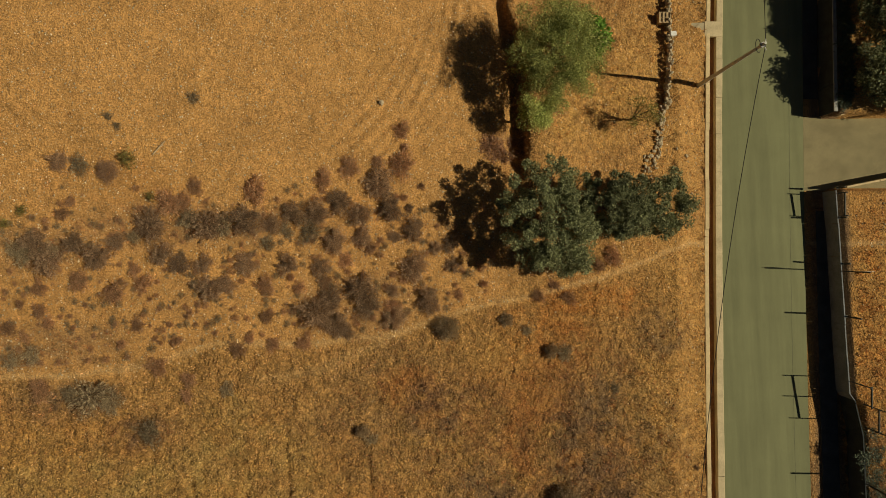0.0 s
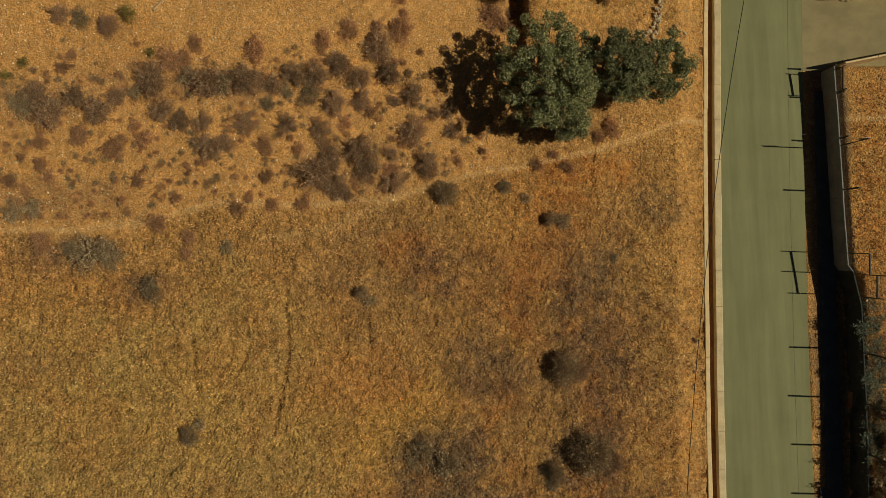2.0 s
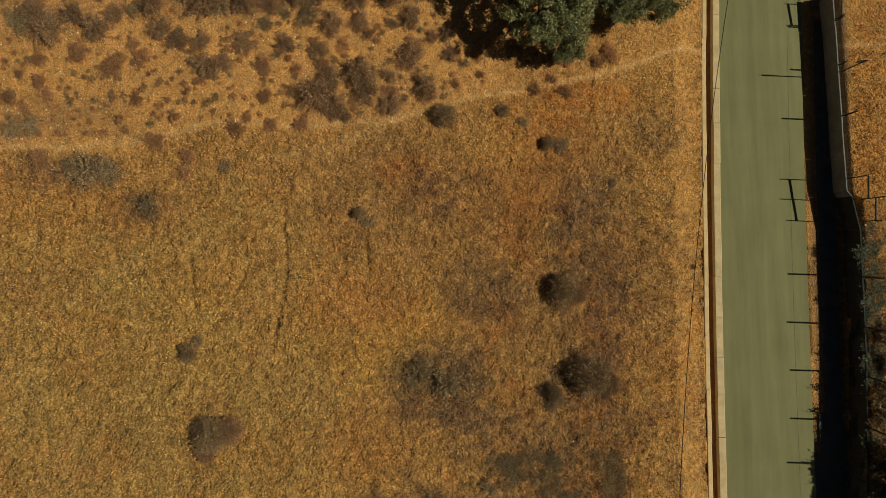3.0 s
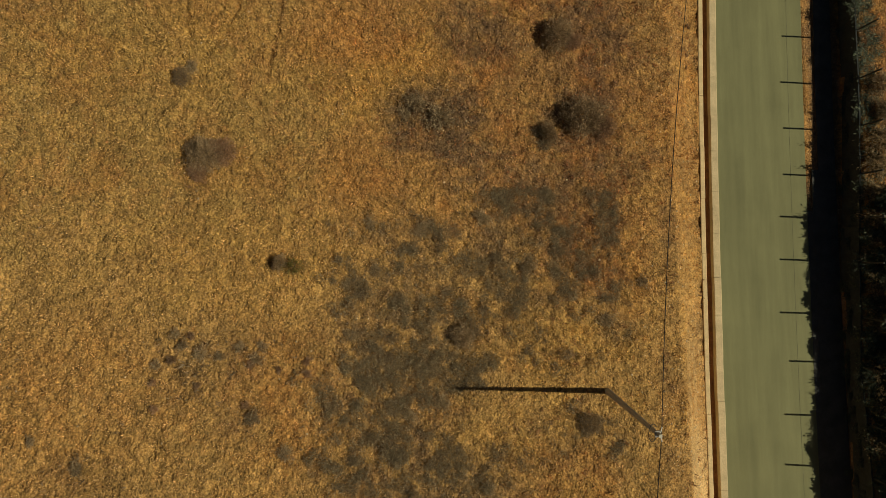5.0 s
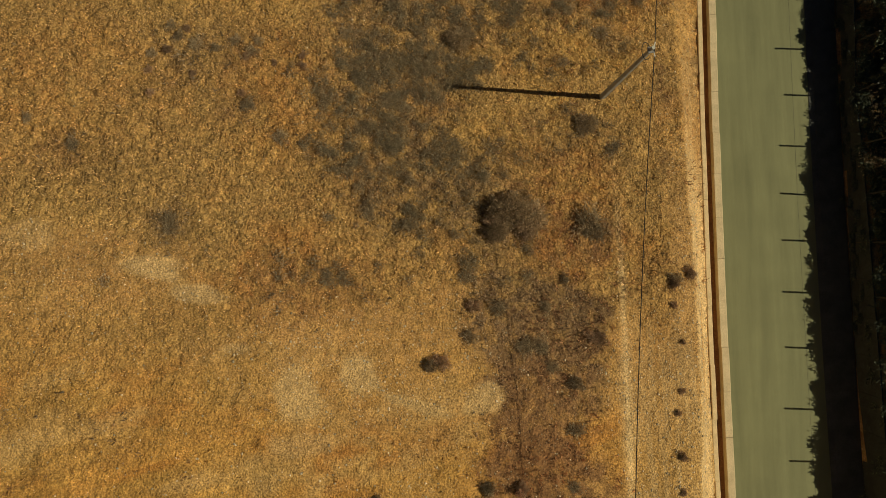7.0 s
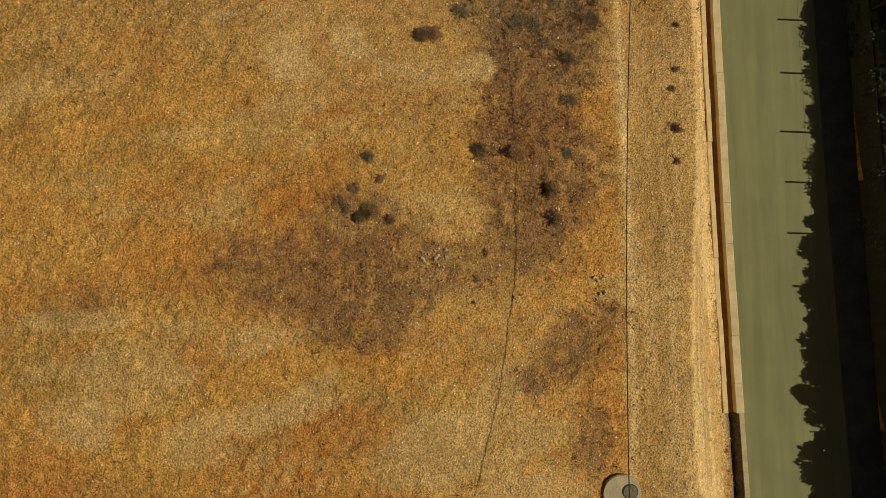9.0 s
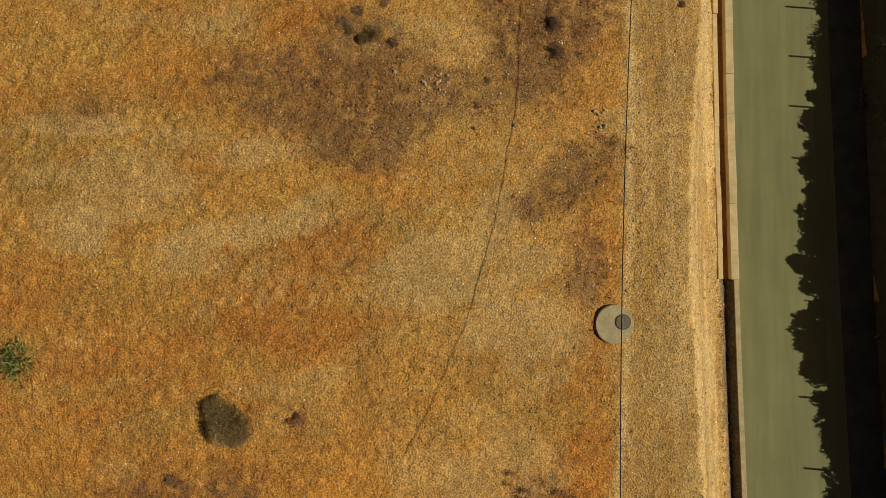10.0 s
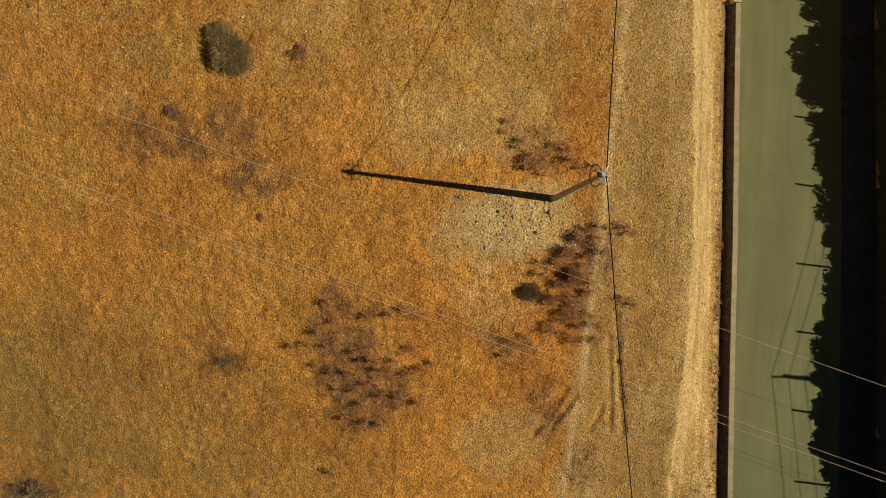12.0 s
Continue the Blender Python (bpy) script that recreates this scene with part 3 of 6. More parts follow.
LEAVES = {
    "brown": leaf_material("dry_brown_leaf", (0.38, 0.225, 0.12), (0.54, 0.32, 0.17), thin=0.4),
    "darkb": leaf_material("dark_brown_leaf", (0.3, 0.198, 0.118), (0.48, 0.32, 0.185), thin=0.4),
    "grey": leaf_material("grey_twig_leaf", (0.27, 0.205, 0.12), (0.44, 0.335, 0.19), thin=0.35),
    "rust": leaf_material("rust_leaf", (0.28, 0.16, 0.088), (0.42, 0.24, 0.13)),
    "green": leaf_material("green_leaf", (0.16, 0.185, 0.055), (0.29, 0.31, 0.09)),
    "olive": leaf_material("olive_leaf", (0.196, 0.182, 0.049), (0.336, 0.266, 0.077)),
    "pale": leaf_material("bleached_twig", (0.36, 0.264, 0.144), (0.48, 0.36, 0.204)),
    "scrub": leaf_material("grey_scrub_leaf", (0.2, 0.165, 0.1), (0.36, 0.285, 0.17)),
    "bush": leaf_material("dry_bush_leaf", (0.27, 0.2, 0.115), (0.42, 0.3, 0.165)),
    "redbush": leaf_material("dry_red_leaf", (0.31, 0.195, 0.115), (0.43, 0.265, 0.15)),
    "mound": leaf_material("grey_green_leaf", (0.30, 0.225, 0.1), (0.40, 0.29, 0.13)),
    "tree": leaf_material("dark_tree_leaf", (0.135, 0.15, 0.07), (0.31, 0.315, 0.15)),
    "light": leaf_material("light_tree_leaf", (0.26, 0.30, 0.08), (0.5, 0.51, 0.16)),
    "vine": leaf_material("vine_leaf", (0.11, 0.22, 0.03), (0.2, 0.36, 0.05)),
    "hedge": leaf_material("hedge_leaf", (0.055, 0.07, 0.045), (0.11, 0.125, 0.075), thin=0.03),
    "weed": leaf_material("dead_weed", (0.40, 0.21, 0.12), (0.56, 0.3, 0.16)),
}


# ---- mesh helpers ----
def raw_mesh(name, verts, faces, mat, tint=None, soil=None, calm=None, shaded_smooth=False):
    me = bpy.data.meshes.new(name)
    verts, faces = np.asarray(verts, np.float32), np.asarray(faces, np.int32)
    me.vertices.add(len(verts))
    me.vertices.foreach_set("co", verts.ravel())
    me.loops.add(faces.size)
    me.loops.foreach_set("vertex_index", faces.ravel())
    me.polygons.add(len(faces))
    me.polygons.foreach_set("loop_start", np.arange(0, faces.size, faces.shape[1], dtype=np.int32))
    if shaded_smooth:
        me.polygons.foreach_set("use_smooth", np.ones(len(faces), bool))
    me.update(calc_edges=True)
    if tint is not None:
        data = me.attributes.new("tint", "FLOAT_COLOR", "POINT").data
        data.foreach_set("color", np.c_[tint, np.ones(len(tint))].astype(np.float32).ravel())
    if soil is not None:
        me.attributes.new("soil", "FLOAT", "POINT").data.foreach_set("value", np.asarray(soil, np.float32))
    if calm is not None:
        me.attributes.new("calm", "FLOAT", "POINT").data.foreach_set("value", np.asarray(calm, np.float32))
    me.materials.append(mat)
    return me


def part(name, bm, mat, parent=None, label="", category="", group="", kind=""):
    """Links a bmesh as one mesh object, under a thing or on its own."""
    me = bpy.data.meshes.new(name)
    bm.to_mesh(me)
    bm.free()
    me.materials.append(mat)
    ob = new(name, me)
    if parent:
        ob.parent = parent
    return tagged(ob, label, category, group, kind)


def base(name, x, y, z, label, category, group="", kind=""):
    ob = new(name)
    ob.empty_display_size = 0.2
    ob.location = (x, y, z)
    return tagged(ob, label, category, group, kind)


def add_box(bm, centre, size, turn=0.0, bevel=0.0, taper=1.0):
    made = bmesh.ops.create_cube(bm, size=1.0)["verts"]
    for v in made:
        if v.co.z > 0 and taper != 1.0:
            v.co.x *= taper
            v.co.y *= taper
    bmesh.ops.transform(bm, matrix=Matrix.LocRotScale(centre, Euler((0, 0, turn)), size), verts=made)
    if bevel:
        edges = list({e for v in made for e in v.link_edges})
        bmesh.ops.bevel(bm, geom=edges, offset=bevel, segments=1, affect="EDGES")
    return bm


def add_rod(bm, a, b, ra, rb, sides=6):
    a, b = Vector(a), Vector(b)
    turn = (b - a).to_track_quat("Z", "Y").to_matrix().to_4x4()
    bmesh.ops.create_cone(bm, cap_ends=True, segments=sides, radius1=ra, radius2=rb, depth=(b - a).length, matrix=Matrix.Translation((a + b) / 2) @ turn)
    return bm


def sweep(profile, ys, close=True):
    """A solid strip that follows the road: a cross-section of (metres from the road's edge, metres over the road)."""
    bm = bmesh.new()
    rings = []
    for y in ys:
        rings.append([bm.verts.new((float(edge_x(y)) + dx, y, float(road_z(y)) + (dz(y) if callable(dz) else dz))) for dx, dz in profile])
    n = len(profile)
    for r, s in zip(rings, rings[1:]):
        for i in range(n if close else n - 1):
            bm.faces.new((r[i], r[(i + 1) % n], s[(i + 1) % n], s[i]))
    if close:
        bm.faces.new(rings[0][::-1])
        bm.faces.new(rings[-1])
    bmesh.ops.recalc_face_normals(bm, faces=bm.faces)
    return bm


def structure(ob, label=""):
    return tagged(ob, label, kind="structure")


# ---- ground: one sheet to the horizon ----
def axis(lo, hi, step, far):
    inner = np.arange(lo, hi + step / 2, step)
    grow = step * 1.35 ** np.arange(1, 40)
    grow = np.cumsum(grow)
    grow = grow[grow < far]
    return np.r_[lo - grow[::-1], inner, hi + grow]


gx = np.r_[axis(-29, 19.0, 0.105, 2500)[: -len([g for g in np.cumsum(0.105 * 1.35 ** np.arange(1, 40)) if g < 2500])], axis(19.25, 33, 0.25, 2500)[len([g for g in np.cumsum(0.25 * 1.35 ** np.arange(1, 40)) if g < 2500]) :]]
gy = axis(-101, 20, 0.105, 2500)
X, Y = (a.ravel() for a in np.meshgrid(gx, gy))
masks = cover(X, Y)


GULLIES = [(11.2, -84.6, 11.6, -86.9), (11.6, -86.9, 12.4, -90.5), (11.0, -85.6, 11.8, -90.4), (8.0, -91.1, 9.0, -88.6), (10.8, -90.5, 11.2, -89.3), (9.3, -88.5, 8.7, -90.2), (9.8, -88.8, 8.9, -90.6),
           (-13.9, -12.8, -13.6, -15.7), (-8.9, -11.0, -8.6, -13.7), (-8.6, -13.7, -9.3, -18.2), (-4.2, -11.8, -4.1, -13.7), (-10.7, -13.1, -11.4, -15.0)]


def relief(x, y, m):
    """Clods, tussocks, furrows, rills and hollows."""
    grassy = (1 - 0.85 * m["bare"]) * (1 - 0.6 * m["pale"])
    z = (fnoise(x, y, 0.3, 11, 2) - 0.5) * (0.05 + 0.145 * grassy * (1 - 0.5 * smooth(-36, -48, y))) + (fnoise(x, y, 2.6, 21, 3) - 0.5) * 0.2 + (fnoise(x, y, 1.0, 23, 2) - 0.5) * 0.12 * grassy * (1 - 0.75 * smooth(-42, -56, y))
    ring = np.hypot(x + 14, y - 15.8)
    z = z + 0.03 * np.sin(ring * 8.4 + 2 * vnoise(x, y, 3.0, 9)) * smooth(10.5, 12, ring) * smooth(17.5, 15, ring) * smooth(3, 5, y) * smooth(4.5, 2.5, x) * (0.3 + vnoise(x, y, 1.5, 13))
    off = x - edge_x(y)
    crest = -1.12 - bank_wide(y)
    z = z + 0.26 * smooth(crest - 3.2, crest - 0.3, off) * (1 - smooth(crest, crest + 0.22, off + 0.3 * (vnoise(x, y, 0.6, 35) - 0.5))) * smooth(-34, -44, y)
    bank = smooth(-4.6, -3.4, off) * (off < -1.3)
    z = z + bank * ((fnoise(x * 0.6, y * 1.6, 0.7, 31, 3) - 0.5) * 0.22 + (fnoise(x, y, 0.3, 33, 2) - 0.5) * 0.1)
    for x0, y0, x1, y1 in GULLIES:
        near = np.nonzero((np.abs(y - (y0 + y1) / 2) < abs(y1 - y0) / 2 + 0.5) & (np.abs(x - (x0 + x1) / 2) < abs(x1 - x0) / 2 + 0.6))[0]
        t = np.clip(((x[near] - x0) * (x1 - x0) + (y[near] - y0) * (y1 - y0)) / ((x1 - x0) ** 2 + (y1 - y0) ** 2), 0, 1)
        d = np.hypot(x[near] - x0 - t * (x1 - x0), y[near] - y0 - t * (y1 - y0)) + 0.12 * (vnoise(x[near], y[near], 0.5, 17) - 0.5)
        z[near] -= (0.13 if y0 < -60 else 0.12) * smooth(0.22, 0.03, d)
    return z


wild = (X - edge_x(Y) < -1.15) & (np.abs(X) < 60) & (Y > -140) & (Y < 60)
Z = ground_z(X, Y) + wild * relief(X, Y, masks)
nx, ny = len(gx), len(gy)
corner = (np.arange(ny - 1)[:, None] * nx + np.arange(nx - 1)[None]).ravel()
quads = np.stack([corner, corner + 1, corner + nx + 1, corner + nx], -1)
calm = 1 - (1 - masks["bare"]) * (1 - 0.85 * masks["pale"]) * (1 - 0.7 * smooth(-40, -54, Y))
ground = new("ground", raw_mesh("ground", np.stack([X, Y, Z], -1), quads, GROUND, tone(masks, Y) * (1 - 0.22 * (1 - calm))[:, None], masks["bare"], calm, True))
structure(ground, "dry hillside of orange soil and straw-coloured grass")

# ---- dry grass, weeds and stones scattered on it ----
VIEW = lambda x, y, z: np.abs(x - 1.0) < 0.715 * (37.6 - z) + 1.0


def scatter(count, seed):
    r = np.random.default_rng(seed)
    x, y = r.uniform(-28.5, 30.0, count), r.uniform(-99.5, 18, count)
    z = ground_z(x, y)
    off = x - edge_x(y)
    west = (off < -1.2) | ((off < -0.45) & (y < CHANNEL_END - 0.3))
    east = (off > WALL_OFF + 0.45) & (y < 3.2) & (y > -26)
    keep = (west | east) & VIEW(x, y, z)
    return x[keep], y[keep], z[keep], r


def grass(name, count, seed, blades, label, keep_of, tall_of, tint_of):
    x, y, z, r = scatter(count, seed)
    m = cover(x, y)
    keep = r.random(len(x)) < keep_of(x, y, m)
    x, y, z = x[keep], y[keep], z[keep]
    m = {k: v[keep] for k, v in m.items()}
    z = z + relief(x, y, m) - 0.015
    tall, tint = tall_of(x, y, m, r), tint_of(x, y, m, r)
    n = len(x)
    turn = r.uniform(0, 2 * np.pi, (n, blades))
    tip = r.uniform(0.2, 0.85, (n, blades)) * tall[:, None]
    up = r.uniform(0.4, 1.0, (n, blades)) * tall[:, None]
    wide = r.uniform(0.012, 0.03, (n, blades))
    sx, sy = x[:, None] + r.normal(0, 0.05, (n, blades)), y[:, None] + r.normal(0, 0.05, (n, blades))
    side = turn + r.uniform(0.9, 2.2, (n, blades))
    a = np.stack([sx - np.cos(side) * wide, sy - np.sin(side) * wide, np.repeat(z[:, None], blades, 1)], -1)
    b = np.stack([sx + np.cos(side) * wide, sy + np.sin(side) * wide, np.repeat(z[:, None], blades, 1)], -1)
    c = np.stack([sx + np.cos(turn) * tip, sy + np.sin(turn) * tip, z[:, None] + up], -1)
    verts = np.stack([a, b, c], 2).reshape(-1, 3)
    faces = np.arange(len(verts)).reshape(-1, 3)
    ob = new(name, raw_mesh(name, verts, faces, BLADES, np.repeat(tint, blades * 3, 0)))
    return tagged(ob, label, "grass", kind="stuff")


grass("dry_grass", 360000, 31, 4, "short straw-coloured dry grass over the hillside",
      lambda x, y, m: np.clip((1 - 0.93 * m["bare"]) * (1 - 0.95 * m["pale"]) * (1 - 0.72 * smooth(-42, -54, y)) * (1 - 0.5 * smooth(-72, -79, y)) * (0.25 + 1.2 * fnoise(x, y, 0.8, 40)), 0, 1),
      lambda x, y, m, r: r.uniform(0.08, 0.22, len(x)) * (0.75 + 0.6 * m["yellow"] + 0.3 * m["dark"]),
      lambda x, y, m, r: np.array([0.96, 1.06, 1.42]) * tone(m, y) * (1.0 + r.uniform(-0.2, 1.1, (len(x), 1)) * (1 - 0.55 * smooth(-42, -54, y))[:, None]))
grass("dead_weed_cover", 170000, 32, 5, "dark grey-brown dead weeds in loose drifts",
      lambda x, y, m: (x - edge_x(y) > -1.25) * (x < 20) + 0.6 * np.clip(m["dark"] * 1.9 * smooth(0.41, 0.55, fnoise(x, y, 1.2, 50, 3)), 0, 1) * (1 - 0.7 * m["bare"] * (m["dark"] < 0.3)) * (x < 20) * (1 - 0.35 * smooth(-23, -26, y) * smooth(-47, -44, y)),
      lambda x, y, m, r: r.uniform(0.14, 0.38, len(x)) * (1 - 0.5 * smooth(-50, -58, y)) * (1 - 0.4 * smooth(-26, -22, y)),
      lambda x, y, m, r: np.array([0.2, 0.15, 0.09]) * (1 + np.outer(np.clip(smooth(-50, -58, y) + smooth(-26, -22, y) + 0.6 * smooth(2, 6, x), 0, 1), [0.9, 0.18, -0.2])) * (1 - 0.15 * (x - edge_x(y) > -1.3))[:, None] * r.uniform(0.6, 1.7, (len(x), 1)))


def stones(name, count, seed, keep_of, lo, hi, label):
    x, y, z, r = scatter(count, seed)
    m = cover(x, y)
    keep = r.random(len(x)) < keep_of(x, y, m)
    x, y, z = x[keep], y[keep], z[keep]
    z = z + relief(x, y, {k: v[keep] for k, v in m.items()})
    n = len(x)
    size = lo + (hi - lo) * r.random(n) ** 3
    shape = np.array([(1, 0, 0), (0, 1, 0), (-1, 0, 0), (0, -1, 0), (0, 0, 0.5), (0, 0, -0.5)], float)
    verts = shape[None] * size[:, None, None] * r.uniform(0.65, 1.35, (n, 6, 1))
    t = r.uniform(0, 6.28, n)
    c, s = np.cos(t)[:, None], np.sin(t)[:, None]
    verts = np.stack([verts[..., 0] * c - verts[..., 1] * s, verts[..., 0] * s + verts[..., 1] * c, verts[..., 2]], -1)
    verts += np.stack([x, y, z], -1)[:, None]
    tri = np.array([(0, 1, 4), (1, 2, 4), (2, 3, 4), (3, 0, 4), (1, 0, 5), (2, 1, 5), (3, 2, 5), (0, 3, 5)])
    faces = (tri[None] + 6 * np.arange(n)[:, None, None]).reshape(-1, 3)
    tint = np.array([0.66, 0.54, 0.35]) * r.uniform(0.6, 1.3, (n, 1))
    ob = new(name, raw_mesh(name, verts.reshape(-1, 3), faces, BLADES, np.repeat(tint, 6, 0)))
    return tagged(ob, label, "stones", kind="stuff")


stones("scattered_stones", 190000, 41, lambda x, y, m: 0.5 * np.clip(m["bare"] + m["pale"] * (1 - 0.75 * smooth(-42, -52, y)), 0, 1) + 0.02 + 0.12 * smooth(-42, -48, y) * smooth(-80, -74, y), 0.022, 0.075, "small pale stones scattered on bare soil")
stones("rubble", 400000, 42, lambda x, y, m: 0.9 * np.exp(-((x - 6.0) / 2.6) ** 2 - ((y + 81.0) / 1.8) ** 2) * (y > -85), 0.03, 0.09, "heap of pale rubble round a pole's foot")

# ---- road, kerb, channel ----
SPAN = [float(v) for v in np.arange(-135, 60.1, 2.5)]
road = part("road", sweep([(0.0, -0.2), (0.0, 0.0), (1.3, 0.03), (2.7, 0.045), (4.1, 0.03), (ROAD_WIDE, 0.0), (ROAD_WIDE, -0.2)], SPAN), ROAD)
structure(road, "narrow olive-grey asphalt road with faint lengthwise seams")
part("road_seam", sweep([(4.45, 0.005), (4.45, 0.027), (4.475, 0.0265), (4.475, 0.005)], SPAN), plain("seam_tar", (0.15, 0.15, 0.082)), road)

# dark strips at the wall's foot: the deep shade there is put into their colour
SHADED_SHOULDER = plain("shaded_shoulder", (0.075, 0.076, 0.066), grain=0.05, stain=0.8)
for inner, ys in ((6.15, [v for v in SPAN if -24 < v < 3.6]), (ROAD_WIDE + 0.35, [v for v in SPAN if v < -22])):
    structure(part("road_shoulder", sweep([(inner, -0.2), (inner, 0.05), (6.4, 0.08), (WALL_OFF - 0.13, 0.09), (WALL_OFF - 0.13, -0.2)], ys), SHADED_SHOULDER), "old dark asphalt shoulder under the wall")

# the hanging trees' shade is painted into this strip too
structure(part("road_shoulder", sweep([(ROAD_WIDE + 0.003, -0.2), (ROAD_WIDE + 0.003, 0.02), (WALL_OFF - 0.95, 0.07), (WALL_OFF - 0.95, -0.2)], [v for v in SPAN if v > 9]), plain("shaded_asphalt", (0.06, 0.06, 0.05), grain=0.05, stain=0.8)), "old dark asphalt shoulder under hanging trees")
# narrow strip that carries the shade on to the road's edge by its dark colour
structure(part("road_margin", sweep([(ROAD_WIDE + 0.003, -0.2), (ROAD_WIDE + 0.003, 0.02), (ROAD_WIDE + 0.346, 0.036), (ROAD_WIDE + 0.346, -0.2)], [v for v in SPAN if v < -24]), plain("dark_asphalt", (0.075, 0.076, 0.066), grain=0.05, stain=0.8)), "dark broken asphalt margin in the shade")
kerb = structure(new("kerb"), "pale concrete kerb of cast blocks along the road")
lip = structure(new("channel_lip"), "low pale concrete lip of the drain channel")
y, n = 34.0, 0
while y > CHANNEL_END + 0.3:
    long = min(2.2 + 0.5 * rng.random(), y - CHANNEL_END)
    d, e = 0.01 * rng.normal(), 0.012 * rng.normal()
    if not 13.9 < y - long / 2 < 15.6:
        part("kerb_block", sweep([(-0.44 + d, -0.35), (-0.44 + d, 0.10 + e), (-0.42 + d, 0.12 + e), (-0.03 + d, 0.12 + e), (0.0 + d, 0.09 + e), (0.0 + d, -0.35)], (y - 0.008, y - long / 2, y - long + 0.008)), CONCRETE, kerb)
    y -= long
y = 34.0
while y > CHANNEL_END + 0.3:
    long = min(3.0 + 0.4 * rng.random(), y - CHANNEL_END)
    d, e = 0.012 * rng.normal(), 0.015 * rng.normal()
    part("lip_block", sweep([(-1.13 + d, -0.4), (-1.13 + d, 0.11 + e), (-1.10 + d, 0.13 + e), (-0.88 + d, 0.13 + e), (-0.85 + d, 0.10 + e), (-0.85 + d, -0.4)], (y - 0.006, y - long / 2, y - long + 0.006)), PALE_CONCRETE, lip)
    y -= long
CH = [float(v) for v in np.arange(34, CHANNEL_END, -1.8)] + [CHANNEL_END]
structure(part("drain_channel", sweep([(-0.86, -0.5), (-0.86, -0.25), (-0.65, -0.29), (-0.43, -0.25), (-0.43, -0.5)], CH), MUD), "earth-stained open drain channel")
SOUTH_SPAN = [float(v) for v in np.arange(CHANNEL_END - 0.02, -130, -2.5)]
structure(part("road_edging", sweep([(-0.28, -0.3), (-0.28, 0.02), (-0.26, 0.04), (-0.004, 0.035), (-0.004, -0.3)], SOUTH_SPAN), SLAB), "thin flush concrete road edging")
structure(part("ditch_bank", sweep([(-0.6, -0.9), (-0.56, -0.5), (-0.42, -0.2), (-0.285, -0.004), (-0.285, -0.9)], SOUTH_SPAN), plain("dark_earth", (0.13, 0.108, 0.082), grain=0.1, stain=0.4, spread=0.5)), "dark weedy earth bank of the roadside ditch")

bridge = base("channel_crossing", 18.1, 14.75, float(road_z(14.75)), "concrete slab bridging the drain channel", "slab")
bm = bmesh.new()
add_box(bm, (0, 0, 0.0), (1.2, 1.02, 0.34), 0.0, 0.02)
part("deck", bm, CONCRETE, bridge)
bm = bmesh.new()
add_box(bm, (-1.1, 0.0, 0.06), (1.0, 0.86, 0.16), 0.02, 0.02)
part("ramp", bm, SLAB, bridge)

# ---- eastern retaining wall and driveway ----
structure(part("driveway", sweep([(ROAD_WIDE + 0.004, -0.3), (ROAD_WIDE + 0.004, 0.004), (8.0, 0.14), (14.0, 0.5), (30.0, 1.4), (30.0, -0.3)], (8.75, 7.5, 6.2, 5.0, 3.85)), plain("driveway_concrete", (0.25, 0.208, 0.105), grain=0.05, stain=1.2, spread=0.22)), "dusty concrete driveway joining the road")


def wall_run(name, y0, y1, label, step=2.1):
    """Cast panels end to end; each cross-section is (metres from the wall's line, metres over the road)."""
    wall = structure(new(name), label)
    y = y0
    while y > y1 + 0.1:
        long = min(step, y - y1)
        shift = 0.012 * rng.normal()
        # panels north and south of the middle run carry their shade in the colour
        pieces = [("wall_panel", ((-0.1, -0.4, 0), (-0.05, 0, 1), (0.02, 0, 1), (0.1, -0.4, 0)), GREY_WALL if 6 > y > -9.2 else SHADED_WALL)]
        if y > 6:
            pieces.append(("coping", ((-0.08, 0.003, 1), (-0.08, 0.08, 1), (0.15, 0.08, 1), (0.15, 0.003, 1)), GREY_CONCRETE))
        for title, profile, mat in pieces:
            bm = bmesh.new()
            rings = [[bm.verts.new((float(edge_x(v) + wall_off(v)) + shift + dx, v, float(road_z(v)) + dz + k * float(wall_high(v)))) for dx, dz, k in profile] for v in (y - 0.006, y - long + 0.006)]
            for a in range(4):
                bm.faces.new((rings[0][a], rings[0][(a + 1) % 4], rings[1][(a + 1) % 4], rings[1][a]))
            bm.faces.new(rings[0][::-1])
            bm.faces.new(rings[1])
            bmesh.ops.recalc_face_normals(bm, faces=bm.faces)
            part(title, bm, mat, wall)
        y -= long
    return wall


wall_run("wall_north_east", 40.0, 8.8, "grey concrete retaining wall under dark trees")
wall_run("wall_east", 3.75, -9.2, "grey concrete retaining wall beside the road")
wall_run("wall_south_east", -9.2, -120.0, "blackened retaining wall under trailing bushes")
side = structure(new("wall_drive"), "low rendered wall along the driveway")
for n in range(9):
    bm = bmesh.new()
    x = 25.5 + 2.1 * n
    add_box(bm, (x + 1.05, 3.72 + 0.2 * (x - 24.4) + 0.22, float(road_z(4)) + 0.45), (2.12, 0.12, 2.1), math.atan(0.2), 0.02)
    part("wall_panel", bm, PALE_CONCRETE, side)
for n in range(8):
    bm = bmesh.new()
    x = 25.6 + 2.1 * n
    add_box(bm, (x + 1.05, 8.72 + 0.22 * (x - 25.6) + 0.22, float(road_z(9)) + 0.42), (2.12, 0.14, 1.6), math.atan(0.22), 0.02)
    part("wall_panel", bm, PALE_CONCRETE, side)


